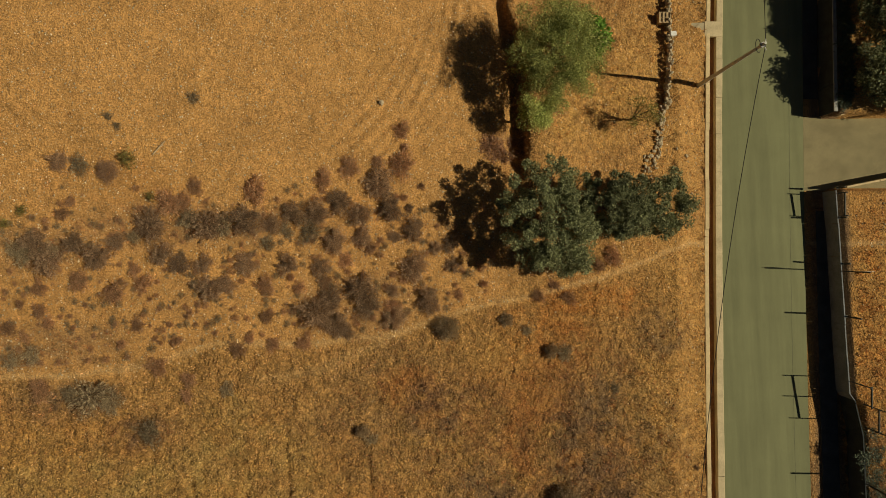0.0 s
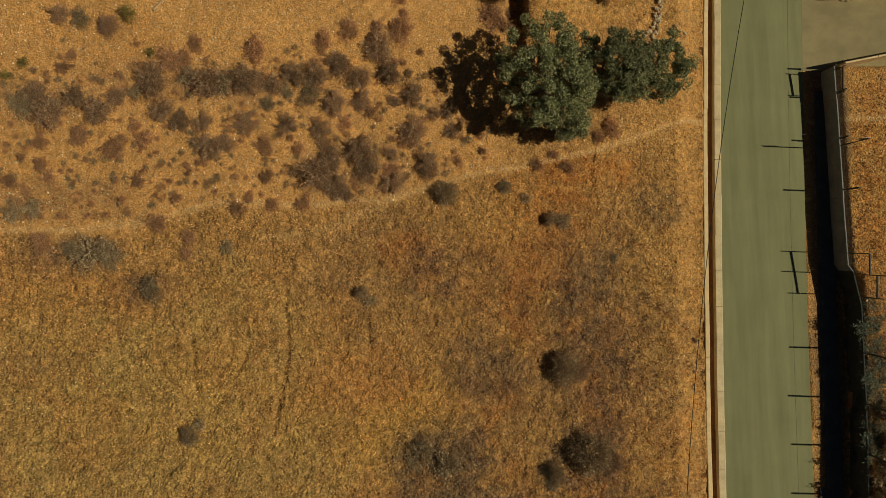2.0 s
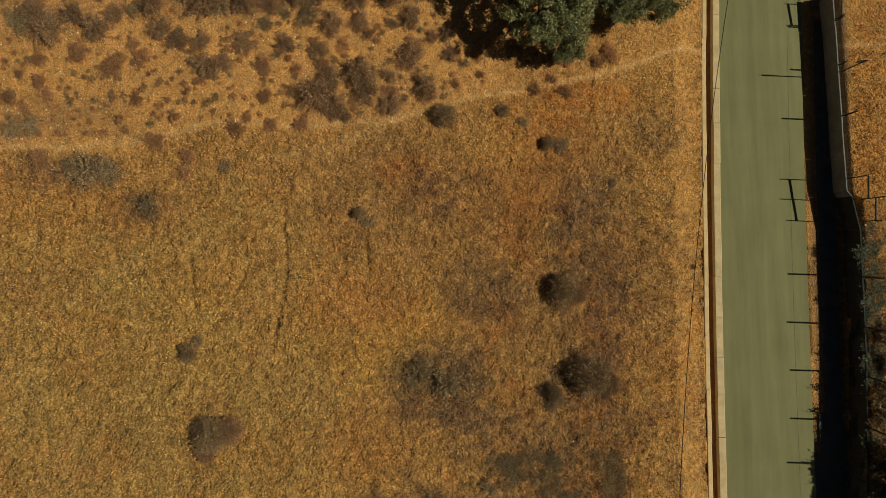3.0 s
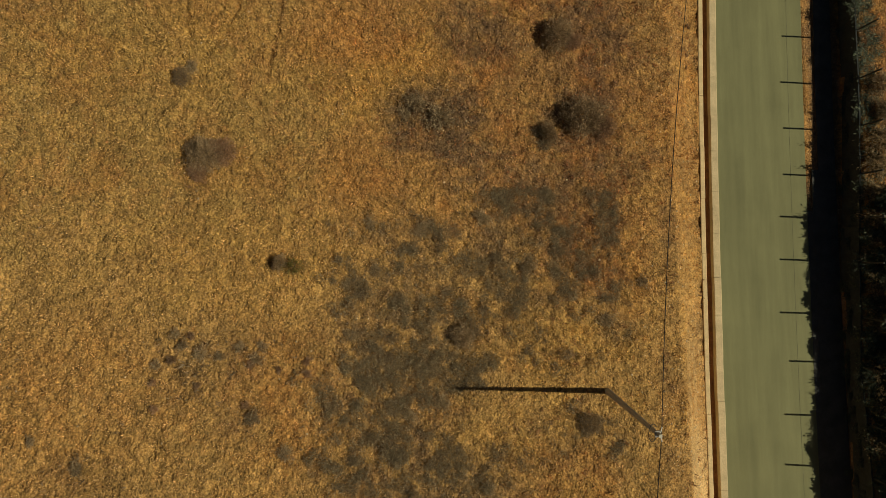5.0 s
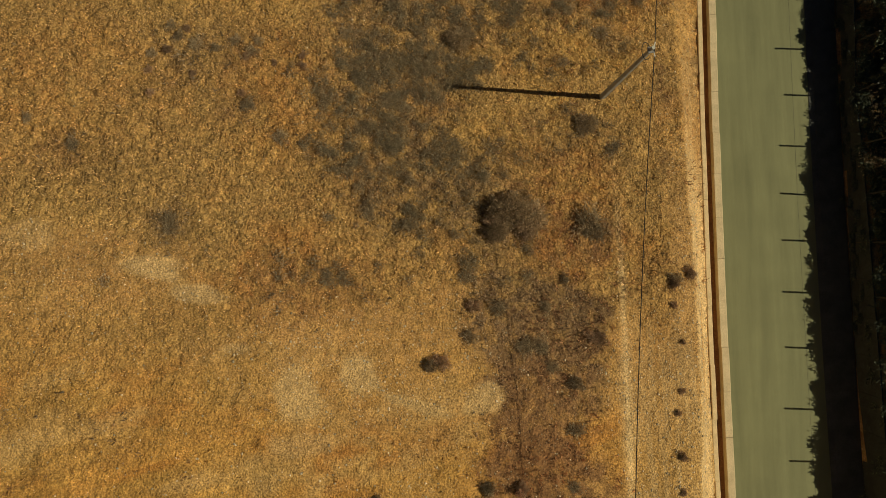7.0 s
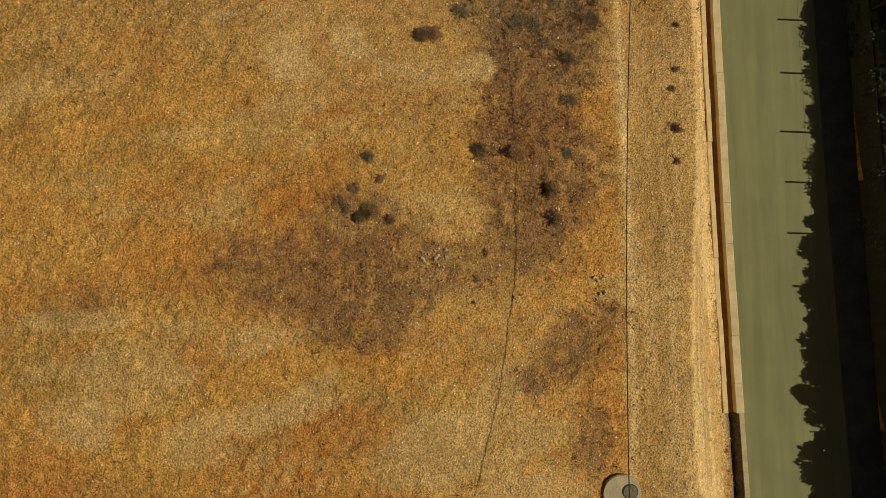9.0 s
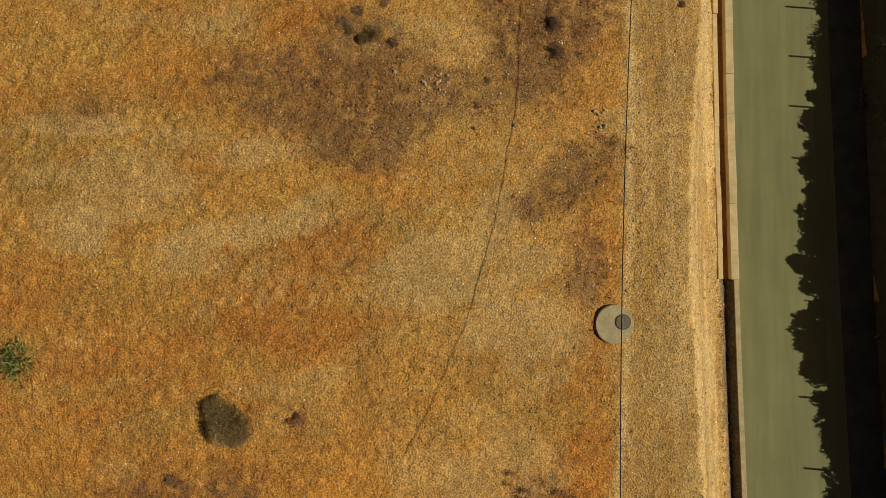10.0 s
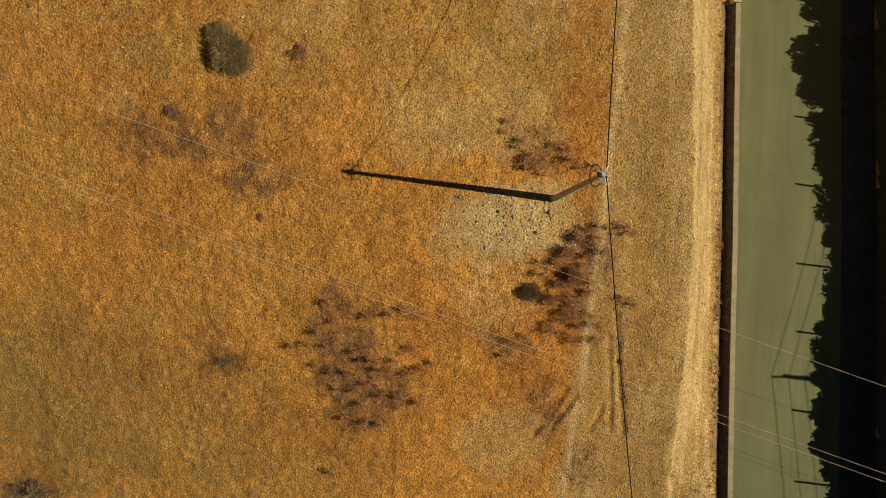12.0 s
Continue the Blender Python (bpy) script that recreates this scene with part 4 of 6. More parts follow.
def fence_post(y, tall=1.5, group="steel posts on the retaining wall", lean=0.0, off=0.08):
    x, z = float(edge_x(y) + wall_off(y)) + off, float(road_z(y) + wall_high(y)) + 0.0
    bm = bmesh.new()
    add_box(bm, (0, 0, 0.005), (0.16, 0.16, 0.012))
    bottom = bm
    top = Vector((lean, 0.02 * rng.normal(), tall))
    ob = base("fence_post", x, y, z, "thin dark steel post standing on the wall", "fence post", group)
    part("foot_plate", bottom, STEEL, ob)
    bm = bmesh.new()
    add_rod(bm, (0, 0, 0), top, 0.052, 0.05, 6)
    part("shaft", bm, STEEL, ob)
    return ob


for y in (3.9, 2.0, -0.9, -4.15, -14.1, -17.1, -20.0, -22.9, -25.5, -28.1, -31.25, -34.1, -37.2, -40.1, -42.8, -45.8, -48.95, -52.35, -55.2, -58.05, -61.0, -63.9, -73.75, -77.4, -81.5, -85.0, -89.0, -92.5):
    fence_post(y, (0.75 if y > -1.5 else 1.4 if y > -6 else 1.85) + 0.06 * rng.normal())


def post_frame(ys, tall, rail, label):
    """Posts joined by a rail between each pair."""
    y = ys[0]
    x, z = float(edge_x(y) + wall_off(y)) + 0.08, float(road_z(y) + wall_high(y))
    ob = base("railing", x, y, z, label, "railing")
    for a, h in zip(ys, tall):
        dz = float(road_z(a) + wall_high(a)) - z
        dx = float(edge_x(a) + wall_off(a)) + 0.08 - x
        bm = bmesh.new()
        add_rod(bm, (dx, a - y, dz), (dx + 0.02, a - y, dz + h), 0.035, 0.035, 6)
        part("post", bm, STEEL, ob)
    for (a, b), h in zip(zip(ys, ys[1:]), rail):
        pa = Vector((float(edge_x(a) + wall_off(a) - edge_x(y) - wall_off(y)), a - y, float(road_z(a)) - float(road_z(y)) + h))
        pb = Vector((float(edge_x(b) + wall_off(b) - edge_x(y) - wall_off(y)), b - y, float(road_z(b)) - float(road_z(y)) + h - 0.1))
        bm = bmesh.new()
        add_box(bm, (pa + pb) / 2, (0.05, abs(b - a), 0.12))
        part("rail", bm, STEEL, ob)
    return ob


post_frame((-8.1, -9.4, -10.75), (1.8, 2.2, 1.85), (1.45, 1.55), "dark steel posts joined by two rails on the wall")
post_frame((-68.7, -70.3), (1.5, 1.9), (1.2,), "bent dark steel posts joined by a rail")
post_frame((3.55, 2.1), (0.9, 0.85), (0.65,), "dark steel posts joined by a rail at the wall's corner")

sign = base("road_sign", float(edge_x(-1.35) + wall_off(-1.35)) + 0.1, -1.35, float(road_z(-1.35) + wall_high(-1.35)), "grey metal plate on a steel post on the wall", "sign")
bm = bmesh.new()
add_rod(bm, (0, 0, 0), (0, 0, 2.5), 0.035, 0.035, 8)
part("post", bm, STEEL, sign)
bm = bmesh.new()
add_box(bm, (0.0, 0.05, 2.1), (0.62, 0.02, 0.62), 0.0, 0.006)
part("plate", bm, ALLOY, sign, "bare metal back of the plate")

# ---- power poles and lines ----
def power_pole(x, y, z, tall, turn):
    ob = base("power_pole", x, y, z, "tapered square concrete pole carrying a cable", "power pole", "concrete power poles")
    bm = bmesh.new()
    add_box(bm, (0, 0, tall / 2 - 0.3), (0.28, 0.28, tall + 0.6), turn, 0.0, 0.5)
    bmesh.ops.bevel(bm, geom=[e for e in bm.edges if abs(e.verts[0].co.z - e.verts[1].co.z) > 1], offset=0.03, segments=1, affect="EDGES")
    part("shaft", bm, POLE, ob)
    bm = bmesh.new()
    add_box(bm, (0, 0, tall - 0.35), (0.26, 0.26, 0.08), turn, 0.008)
    band = part("clamp_band", bm, ALLOY, ob)
    for s in (-1, 1):
        bm = bmesh.new()
        add_rod(bm, (0.13, 0.05 * s, tall - 0.35), (0.19, 0.05 * s, tall - 0.35), 0.018, 0.018, 6)
        part("bolt", bm, STEEL, band)
    for s in (-1, 1):
        bm = bmesh.new()
        add_rod(bm, (0.1, 0.06 * s, tall - 0.3), (0.15, 0.3 * s, tall - 0.28), 0.018, 0.026, 8)
        part("cable_grip", bm, WHITE, ob, "pale cable grip")
    bm = bmesh.new()
    ring = [Vector((-0.15 + 0.24 * math.cos(a), 0.36 * math.sin(a), tall - 0.5 - 0.2 * math.cos(a))) for a in np.linspace(0.6, 2 * math.pi - 0.6, 14)]
    for a, b in zip(ring, ring[1:]):
        add_rod(bm, a, b, 0.018, 0.018, 5)
    part("cable_loop", bm, CABLE, ob, "slack black cable loop")
    return ob


POLES = [(22.5, 52.0, -1.0 - 8.0, 9.0), (16.93, 10.85, -4.75, 8.85), (9.49, -35.07, 3.2, 8.5), (7.6, -79.6, 8.85, 8.75), (17.0, -119.5, 5.0, 9.0)]
for (x, y, z, h), turn in zip(POLES[1:4], (0.5, 0.15, 0.35)):
    power_pole(x, y, z, h, turn)


def line(name, a, b, sag, thick, mat, label, category="cable"):
    a, b = Vector(a), Vector(b)
    bm = bmesh.new()
    pts = [a.lerp(b, t) - Vector((0, 0, sag * 4 * t * (1 - t))) for t in np.linspace(0, 1, 33)]
    rings = []
    for p in pts:
        way = (b - a).normalized()
        s = way.cross(Vector((0, 0, 1))).normalized() * thick
        rings.append([bm.verts.new(p + s * math.cos(q) + Vector((0, 0, thick)) * math.sin(q)) for q in (0, 1.57, 3.14, 4.71)])
    for r, s in zip(rings, rings[1:]):
        for i in range(4):
            bm.faces.new((r[i], r[(i + 1) % 4], s[(i + 1) % 4], s[i]))
    return part(name, bm, mat, None, label, category)


for (a, b), sag in zip(zip(POLES, POLES[1:]), (2.4, 2.9, 2.2, 2.0)):
    line("overhead_cable", (a[0] + 0.14, a[1], a[2] + a[3] - 0.28), (b[0] + 0.14, b[1], b[2] + b[3] - 0.28), sag, 0.02, CABLE, "black overhead cable slung between concrete poles")
for y0, y1 in ((-85.77, -82.63), (-88.76, -85.05), (-89.04, -85.34)):
    k = (y1 - y0) / 12.45 if y0 > -86 else (y1 - y0) / 14.48
    line("bare_wire", (70, y0 - k * 51.2, 15.6), (-45, y0 + k * 63.8, 15.6), 0.6, 0.007, WIRE, "bright bare power line wire crossing high over the slope", "wire")
east = base("timber_power_pole", 30.4, -87.5, gz(30.4, -87.5), "timber power pole with a crossarm beyond the wall", "power pole")
bm = bmesh.new()
add_rod(bm, (0, 0, -0.3), (0, 0, 6.6), 0.14, 0.1, 10)
part("shaft", bm, BARK, east)
bm = bmesh.new()
add_box(bm, (0, 0, 6.3), (1.9, 0.1, 0.12), 0.1, 0.01)
part("crossarm", bm, BARK, east)
for off in (-0.85, 0.0, 0.85):
    line("thin_wire", (30.4 + off, -87.5, gz(30.4, -87.5) + 6.4), (33.0 + off, -140, 13), 0.5, 0.016, CABLE, "thin dark wire beside the road", "wire")
    line("thin_wire", (30.4 + off, -87.5, gz(30.4, -87.5) + 6.4), (39.0 + off, -38, 11.0), 0.8, 0.016, CABLE, "thin dark wire beside the road", "wire")

# ---- manhole ----
hole = base("manhole", 9.3, -69.62, gz(9.3, -69.62) - 0.1, "round raised concrete manhole with an iron cover", "manhole")
bm = bmesh.new()
bmesh.ops.create_cone(bm, cap_ends=True, segments=40, radius1=0.86, radius2=0.85, depth=0.8, matrix=Matrix.Translation((0, 0, -0.12)))
bmesh.ops.bevel(bm, geom=[e for e in bm.edges if all(v.co.z > 0.2 for v in e.verts)], offset=0.03, segments=2, affect="EDGES")
part("collar", bm, SLAB, hole)
bm = bmesh.new()
bmesh.ops.create_cone(bm, cap_ends=True, segments=32, radius1=0.34, radius2=0.34, depth=0.05, matrix=Matrix.Translation((0.36, 0.12, 0.282)))
part("cover_ring", bm, STEEL, hole)
bm = bmesh.new()
bmesh.ops.create_cone(bm, cap_ends=True, segments=32, radius1=0.305, radius2=0.3, depth=0.05, matrix=Matrix.Translation((0.36, 0.12, 0.292)))
lid = part("cover", bm, IRON, hole, "ribbed brown iron cover")
for a in range(0, 360, 45):
    bm = bmesh.new()
    add_box(bm, (0.36 + 0.17 * math.cos(radians(a)), 0.12 + 0.17 * math.sin(radians(a)), 0.319), (0.14, 0.025, 0.012), radians(a))
    part("rib", bm, IRON, lid)


# ---- shrubs ----
def leaf_cloud(r, centres, radii, count, size, flat=0.75, hollow=0.55):
    """Small leaves in clumps: kites turned every way, thicker towards each clump's skin."""
    n = len(centres) * count
    way = r.normal(size=(n, 3))
    way /= np.linalg.norm(way, axis=1)[:, None]
    far = hollow + (1 - hollow) * r.random(n) ** 0.6
    c = np.repeat(np.asarray(centres, float), count, 0)
    rad = np.repeat(np.asarray(radii, float), count)
    p = c + way * (far * rad)[:, None] * np.array([1, 1, flat])
    a = r.normal(size=(n, 3))
    a /= np.linalg.norm(a, axis=1)[:, None]
    b = np.cross(a, r.normal(size=(n, 3)))
    b /= np.linalg.norm(b, axis=1)[:, None]
    s = (size * r.uniform(0.6, 1.4, n))[:, None]
    verts = np.stack([p - a * s, p + b * s * 0.5, p + a * s, p - b * s * 0.5], 1).reshape(-1, 3)
    return verts, np.arange(4 * n).reshape(-1, 4)


def twig_mesh(r, count, reach, tall, thick):
    bm = bmesh.new()
    for n in range(count):
        a = r.uniform(0, 6.28)
        d = r.uniform(0.3, 1.0) * reach
        mid = Vector((math.cos(a) * d * 0.4, math.sin(a) * d * 0.4, tall * r.uniform(0.3, 0.5)))
        tip = Vector((math.cos(a + 0.3) * d, math.sin(a + 0.3) * d, tall * r.uniform(0.6, 1.0)))
        add_rod(bm, (0, 0, -0.05), mid, thick, thick * 0.7, 4)
        add_rod(bm, mid, tip, thick * 0.7, thick * 0.3, 3)
    me = bpy.data.meshes.new("branchwork")
    bm.to_mesh(me)
    bm.free()
    me.materials.append(TWIG)
    return me


SHRUB_WORDS = {
    "brown": ("dry_shrub", "dry purple-brown shrub on bare soil", "shrub"), "darkb": ("dark_shrub", "dense dark brown dry shrub", "shrub"),
    "grey": ("grey_shrub", "sparse grey-brown twiggy shrub", "shrub"), "rust": ("rusty_shrub", "dead rust-brown shrub on dry soil", "shrub"),
    "green": ("green_shrub", "small green leafy shrub on the slope", "shrub"), "olive": ("olive_shrub", "yellow-green bush on dry ground", "shrub"),
    "bush": ("round_bush", "dense rounded dark grey-brown bush", "bush"), "redbush": ("reddish_bush", "dense dry red-brown bush in pale grass", "bush"),
    "pale": ("bleached_shrub", "bleached dead twiggy shrub lying flat", "shrub"), "mound": ("mounded_bush", "dense rounded grey-green bush", "bush"),
}
SHAPE = {"brown": (0.65, 50, 50, 0.06), "darkb": (0.7, 64, 56, 0.056), "grey": (0.55, 44, 40, 0.065), "rust": (0.55, 48, 50, 0.06), "green": (0.85, 30, 34, 0.08), "olive": (0.8, 26, 30, 0.08), "pale": (0.35, 14, 16, 0.1), "mound": (0.9, 66, 62, 0.05), "bush": (0.95, 80, 70, 0.042), "redbush": (0.8, 80, 66, 0.042)}
KIT = {}


def dome(r, tall, clumps, leaves, size, rough=1.0):
    """Fine radial twigs that fill a lumpy dome."""
    n = clumps * leaves
    lobes = r.uniform(0, 6.28, 5)
    a = r.uniform(0, 6.28, n)
    rim = 1 + 0.16 * np.sin(2 * a + lobes[0]) + 0.14 * np.sin(3 * a + lobes[1]) + 0.13 * np.sin(5 * a + lobes[2]) + 0.12 * np.sin(11 * a + lobes[3])
    rim = 1 + rough * (rim - 1)
    lift = np.arccos(r.random(n) ** 0.8)
    far = (0.3 + 0.7 * r.random(n) ** 0.55) * rim * 0.9 * np.where(r.random(n) < 0.15, r.uniform(1.0, 1.3, n), 1.0)
    far = far * (0.97 - 0.25 * rough + 0.5 * rough * vnoise(a * 3, lift * 4, 1.0, int(lobes[4] * 9)))
    way = np.stack([np.cos(a) * np.sin(lift), np.sin(a) * np.sin(lift), np.cos(lift) * tall], -1)
    p = way * far[:, None]
    p[:, 2] = np.maximum(p[:, 2], 0.02)
    along = way / np.linalg.norm(way, axis=1)[:, None] + 0.55 * r.normal(size=(n, 3))
    along /= np.linalg.norm(along, axis=1)[:, None]
    across = np.cross(along, r.normal(size=(n, 3)))
    across /= np.linalg.norm(across, axis=1)[:, None]
    k = (size * r.uniform(0.6, 1.5, n))[:, None]
    verts = np.stack([p - along * k, p + across * k * 0.3, p + along * k, p - across * k * 0.3], 1).reshape(-1, 3)
    return verts, np.arange(4 * n).reshape(-1, 4)


for style, (tall, clumps, leaves, size) in SHAPE.items():
    KIT[style] = []
    for v in range(5):
        r = np.random.default_rng(100 + 10 * len(KIT) + v)
        verts, faces = dome(r, tall, clumps, leaves, size, 0.35 if style == "mound" else 0.45 if style in ("bush", "redbush") else 1.0)
        KIT[style].append((raw_mesh("foliage", verts, faces, LEAVES[style]), twig_mesh(r, 9, 0.85, tall * 0.9, 0.02)))


def shrub(style, x, y, radius, squash=1.0, sink=0.02):
    name, label, category = SHRUB_WORDS[style]
    foliage, stems = KIT[style][int(rng.integers(5))]
    ob = base(name, x, y, gz(x, y) - sink, label, category, name.replace("_", " ") + "s on the slope")
    ob.rotation_euler = (0, 0, rng.uniform(0, 6.28))
    k = radius * (1.2 if style in ("mound", "green") else 1.3 if radius < 0.42 and y < -20 else 1.02)
    ob.scale = (k * rng.uniform(0.92, 1.1), k * rng.uniform(0.92, 1.1), k * rng.uniform(0.8, 1.15) * (1.25 if radius < 0.4 else 1.0) * squash)
    for n, me in (("foliage", foliage), ("branchwork", stems)):
        new(n, me).parent = ob
    return ob


shrub("grey", -19.53, 4.52, 0.73); shrub("redbush", -18.1, 4.2, 0.7); shrub("brown", -20.04, 2.54, 0.4)
shrub("brown", -20.46, 1.88, 0.43); shrub("brown", -13.72, 3.45, 0.56); shrub("brown", -15.04, 2.59, 0.81)
shrub("brown", -14.29, 2.61, 0.56); shrub("brown", -10.5, 3.28, 0.79); shrub("brown", -6.79, 4.02, 0.65)
shrub("brown", -5.41, 4.69, 0.72); shrub("brown", -2.42, 6.93, 0.59); shrub("brown", -2.26, 5.93, 0.3)
shrub("brown", -2.41, 4.91, 0.92); shrub("brown", -3.8, 5.06, 0.43); shrub("darkb", -20.48, 4.65, 0.6)
shrub("darkb", -3.69, 3.84, 1.05); shrub("darkb", -3.05, 2.32, 0.89); shrub("darkb", -5.94, 2.71, 0.81)
shrub("darkb", -7.18, 2.05, 0.87); shrub("darkb", -8.45, 2.01, 0.74); shrub("darkb", -9.69, 1.37, 0.64)
shrub("darkb", -11.07, 1.61, 0.95); shrub("darkb", -13.05, 1.37, 1.07); shrub("darkb", -16.01, 1.35, 1.06)
shrub("darkb", -17.83, 0.4, 0.62); shrub("darkb", -19.92, 0.3, 0.67); shrub("darkb", -21.86, 0.3, 0.85)
shrub("darkb", -4.77, 1.98, 0.78); shrub("darkb", -6.16, 0.43, 0.78); shrub("darkb", -4.65, 0.69, 0.72)
shrub("darkb", -2.83, 0.73, 0.46); shrub("darkb", -1.72, 1.13, 0.79); shrub("darkb", -1.96, 2.38, 0.3)
shrub("grey", -12.31, 1.29, 0.82); shrub("grey", -14.1, 1.74, 0.63); shrub("grey", -7.62, 0.97, 0.77)
shrub("grey", -9.91, 0.32, 0.57); shrub("grey", -8.88, 1.0, 0.51); shrub("grey", -16.9, 0.65, 0.5)
shrub("grey", -21.15, -0.12, 0.61); shrub("grey", -22.41, -0.39, 0.61); shrub("grey", -22.95, 0.03, 0.55)
shrub("brown", -21.76, -2.16, 0.46); shrub("brown", -19.7, -1.74, 0.68); shrub("brown", -22.75, -2.98, 0.31)
shrub("brown", -21.78, -3.35, 0.52); shrub("brown", -21.35, -4.0, 0.4); shrub("brown", -23.34, -4.27, 0.49)
shrub("brown", -17.97, -2.37, 0.71); shrub("brown", -16.79, -4.18, 0.44); shrub("brown", -16.45, -1.89, 0.56)
shrub("brown", -16.92, -1.14, 0.4); shrub("brown", -10.01, -2.02, 0.64); shrub("brown", -9.94, -3.84, 0.45)
shrub("brown", -9.62, -5.4, 0.54); shrub("brown", -11.57, -5.62, 0.54); shrub("brown", -10.89, -5.0, 0.38)
shrub("brown", -7.89, -5.37, 0.55); shrub("brown", -15.78, -6.5, 0.63); shrub("brown", -14.1, -7.26, 0.5)
shrub("brown", -14.2, -8.17, 0.41); shrub("brown", -21.82, -7.59, 0.68); shrub("darkb", -21.24, -0.6, 0.92)
shrub("darkb", -18.78, -0.43, 0.86); shrub("darkb", -15.5, -0.31, 0.69); shrub("darkb", -14.54, -0.84, 0.69)
shrub("darkb", -13.34, -0.84, 0.63); shrub("darkb", -13.02, -2.21, 0.95); shrub("darkb", -12.16, -2.01, 0.63)
shrub("darkb", -11.11, -0.81, 0.76); shrub("darkb", -8.77, -0.85, 0.71); shrub("darkb", -6.98, -1.02, 0.71)
shrub("darkb", -7.17, -3.53, 1.16); shrub("darkb", -6.44, -2.85, 0.84); shrub("darkb", -4.76, -2.22, 1.04)
shrub("darkb", -4.32, -3.19, 0.85); shrub("darkb", -6.12, -4.33, 0.84); shrub("darkb", -5.51, -4.77, 0.52)
shrub("darkb", -2.82, -4.06, 0.76); shrub("darkb", -1.72, -1.1, 0.99); shrub("darkb", -0.84, -3.01, 0.86)
shrub("darkb", -2.93, -2.41, 0.46); shrub("bush", 0.22, -4.6, 0.92, 1.1); shrub("darkb", 0.45, 0.31, 0.67)
shrub("darkb", 0.55, -0.95, 0.6); shrub("darkb", -0.45, 0.05, 0.47); shrub("grey", -19.21, -8.13, 1.18)
shrub("grey", -18.26, -8.34, 0.81); shrub("grey", -20.32, -7.93, 0.62); shrub("grey", -16.19, -10.11, 0.84)
shrub("grey", -12.09, -7.84, 0.48); shrub("bush", -4.55, -10.4, 0.45, 1.3); shrub("grey", -4.1, -10.9, 0.5); shrub("bush", 6.5, -6.1, 0.5, 1.3); shrub("grey", 7.3, -6.2, 0.6)
shrub("grey", 5.0, -4.86, 0.44); shrub("bush", 3.74, -4.17, 0.5, 1.1); shrub("grey", -22.17, -5.75, 0.67)
shrub("grey", -23.15, -6.04, 0.61); shrub("brown", 0.92, -2.68, 0.37); shrub("brown", 2.43, -2.06, 0.3)
shrub("brown", 5.71, -2.82, 0.48); shrub("brown", 7.59, -2.94, 0.55); shrub("brown", 10.43, -0.46, 0.7)
shrub("brown", 9.54, -0.98, 0.49); shrub("brown", -3.05, -3.22, 0.46); shrub("brown", -6.71, -1.89, 0.45)
shrub("brown", -5.61, -0.67, 0.52); shrub("brown", -4.18, 0.04, 0.46); shrub("brown", -8.12, -2.2, 0.39)
shrub("brown", -17.61, -5.23, 0.31); shrub("brown", -14.81, -5.12, 0.38); shrub("rust", 7.75, -0.97, 0.55)
shrub("rust", 6.69, -2.16, 0.48); shrub("rust", 2.9, 6.17, 0.88); shrub("rust", 3.59, 5.62, 0.75)
shrub("rust", 4.12, 6.5, 0.61); shrub("olive", -15.97, 2.87, 0.34); shrub("olive", -22.42, 2.07, 0.36)
shrub("olive", -23.29, 1.35, 0.33); shrub("olive", -17.0, 4.85, 0.55, 1.3); shrub("grey", -13.7, 8.31, 0.43)
shrub("grey", -17.97, 7.14, 0.3); shrub("grey", -17.58, 6.65, 0.31); shrub("brown", -21.82, 1.0, 0.21)
shrub("brown", -21.28, 1.12, 0.21); shrub("brown", -2.26, 3.0, 0.26); shrub("brown", -1.28, 3.68, 0.27)
shrub("brown", -2.74, 3.0, 0.26); shrub("brown", -20.08, -4.27, 0.19); shrub("brown", -19.08, -4.75, 0.19)
shrub("brown", -15.12, -4.19, 0.22); shrub("brown", -18.06, -4.15, 0.19); shrub("brown", -19.48, -3.04, 0.19)
shrub("brown", -16.14, -2.77, 0.19); shrub("brown", -14.23, -3.73, 0.22); shrub("brown", -13.78, -4.21, 0.19)
shrub("brown", -12.73, -4.7, 0.19); shrub("brown", -20.22, -3.65, 0.15); shrub("brown", -15.12, -3.25, 0.16)
shrub("brown", -13.63, -3.11, 0.19); shrub("brown", -15.87, -4.96, 0.19); shrub("bush", 7.2, -14.9, 1.15, 1.1)
shrub("bush", 8.75, -19.8, 1.55, 1.1); shrub("bush", 6.6, -20.75, 0.65, 1.2); shrub("bush", -13.8, -18.2, 0.65, 1.1)
shrub("grey", -13.3, -17.59, 0.47); shrub("grey", 6.02, -20.67, 0.52); shrub("grey", -1.09, -19.36, 0.83)
shrub("grey", 0.34, -20.15, 0.96); shrub("grey", 10.44, -8.42, 0.41); shrub("grey", -1.56, -19.98, 0.57)
shrub("bush", -12.3, -22.6, 1.15, 1.15); shrub("bush", -12.8, -22.2, 0.75, 1.1); shrub("redbush", -12.6, -23.5, 0.6); shrub("redbush", -11.4, -22.3, 0.95, 0.8)
shrub("darkb", 15.71, -13.56, 0.21); shrub("darkb", 15.56, -15.42, 0.14); shrub("darkb", 15.52, -16.18, 0.14)
shrub("bush", -8.05, -28.3, 0.5, 1.4); shrub("olive", -7.31, -28.53, 0.66); shrub("bush", 1.7, -32.2, 0.85, 1.2)
shrub("grey", 1.23, -33.2, 0.48); shrub("grey", 2.28, -31.85, 0.54); shrub("grey", 6.58, -24.5, 0.58)
shrub("grey", 6.39, -21.48, 0.52); shrub("grey", 2.78, -25.75, 0.57); shrub("grey", 3.55, -27.97, 0.44)
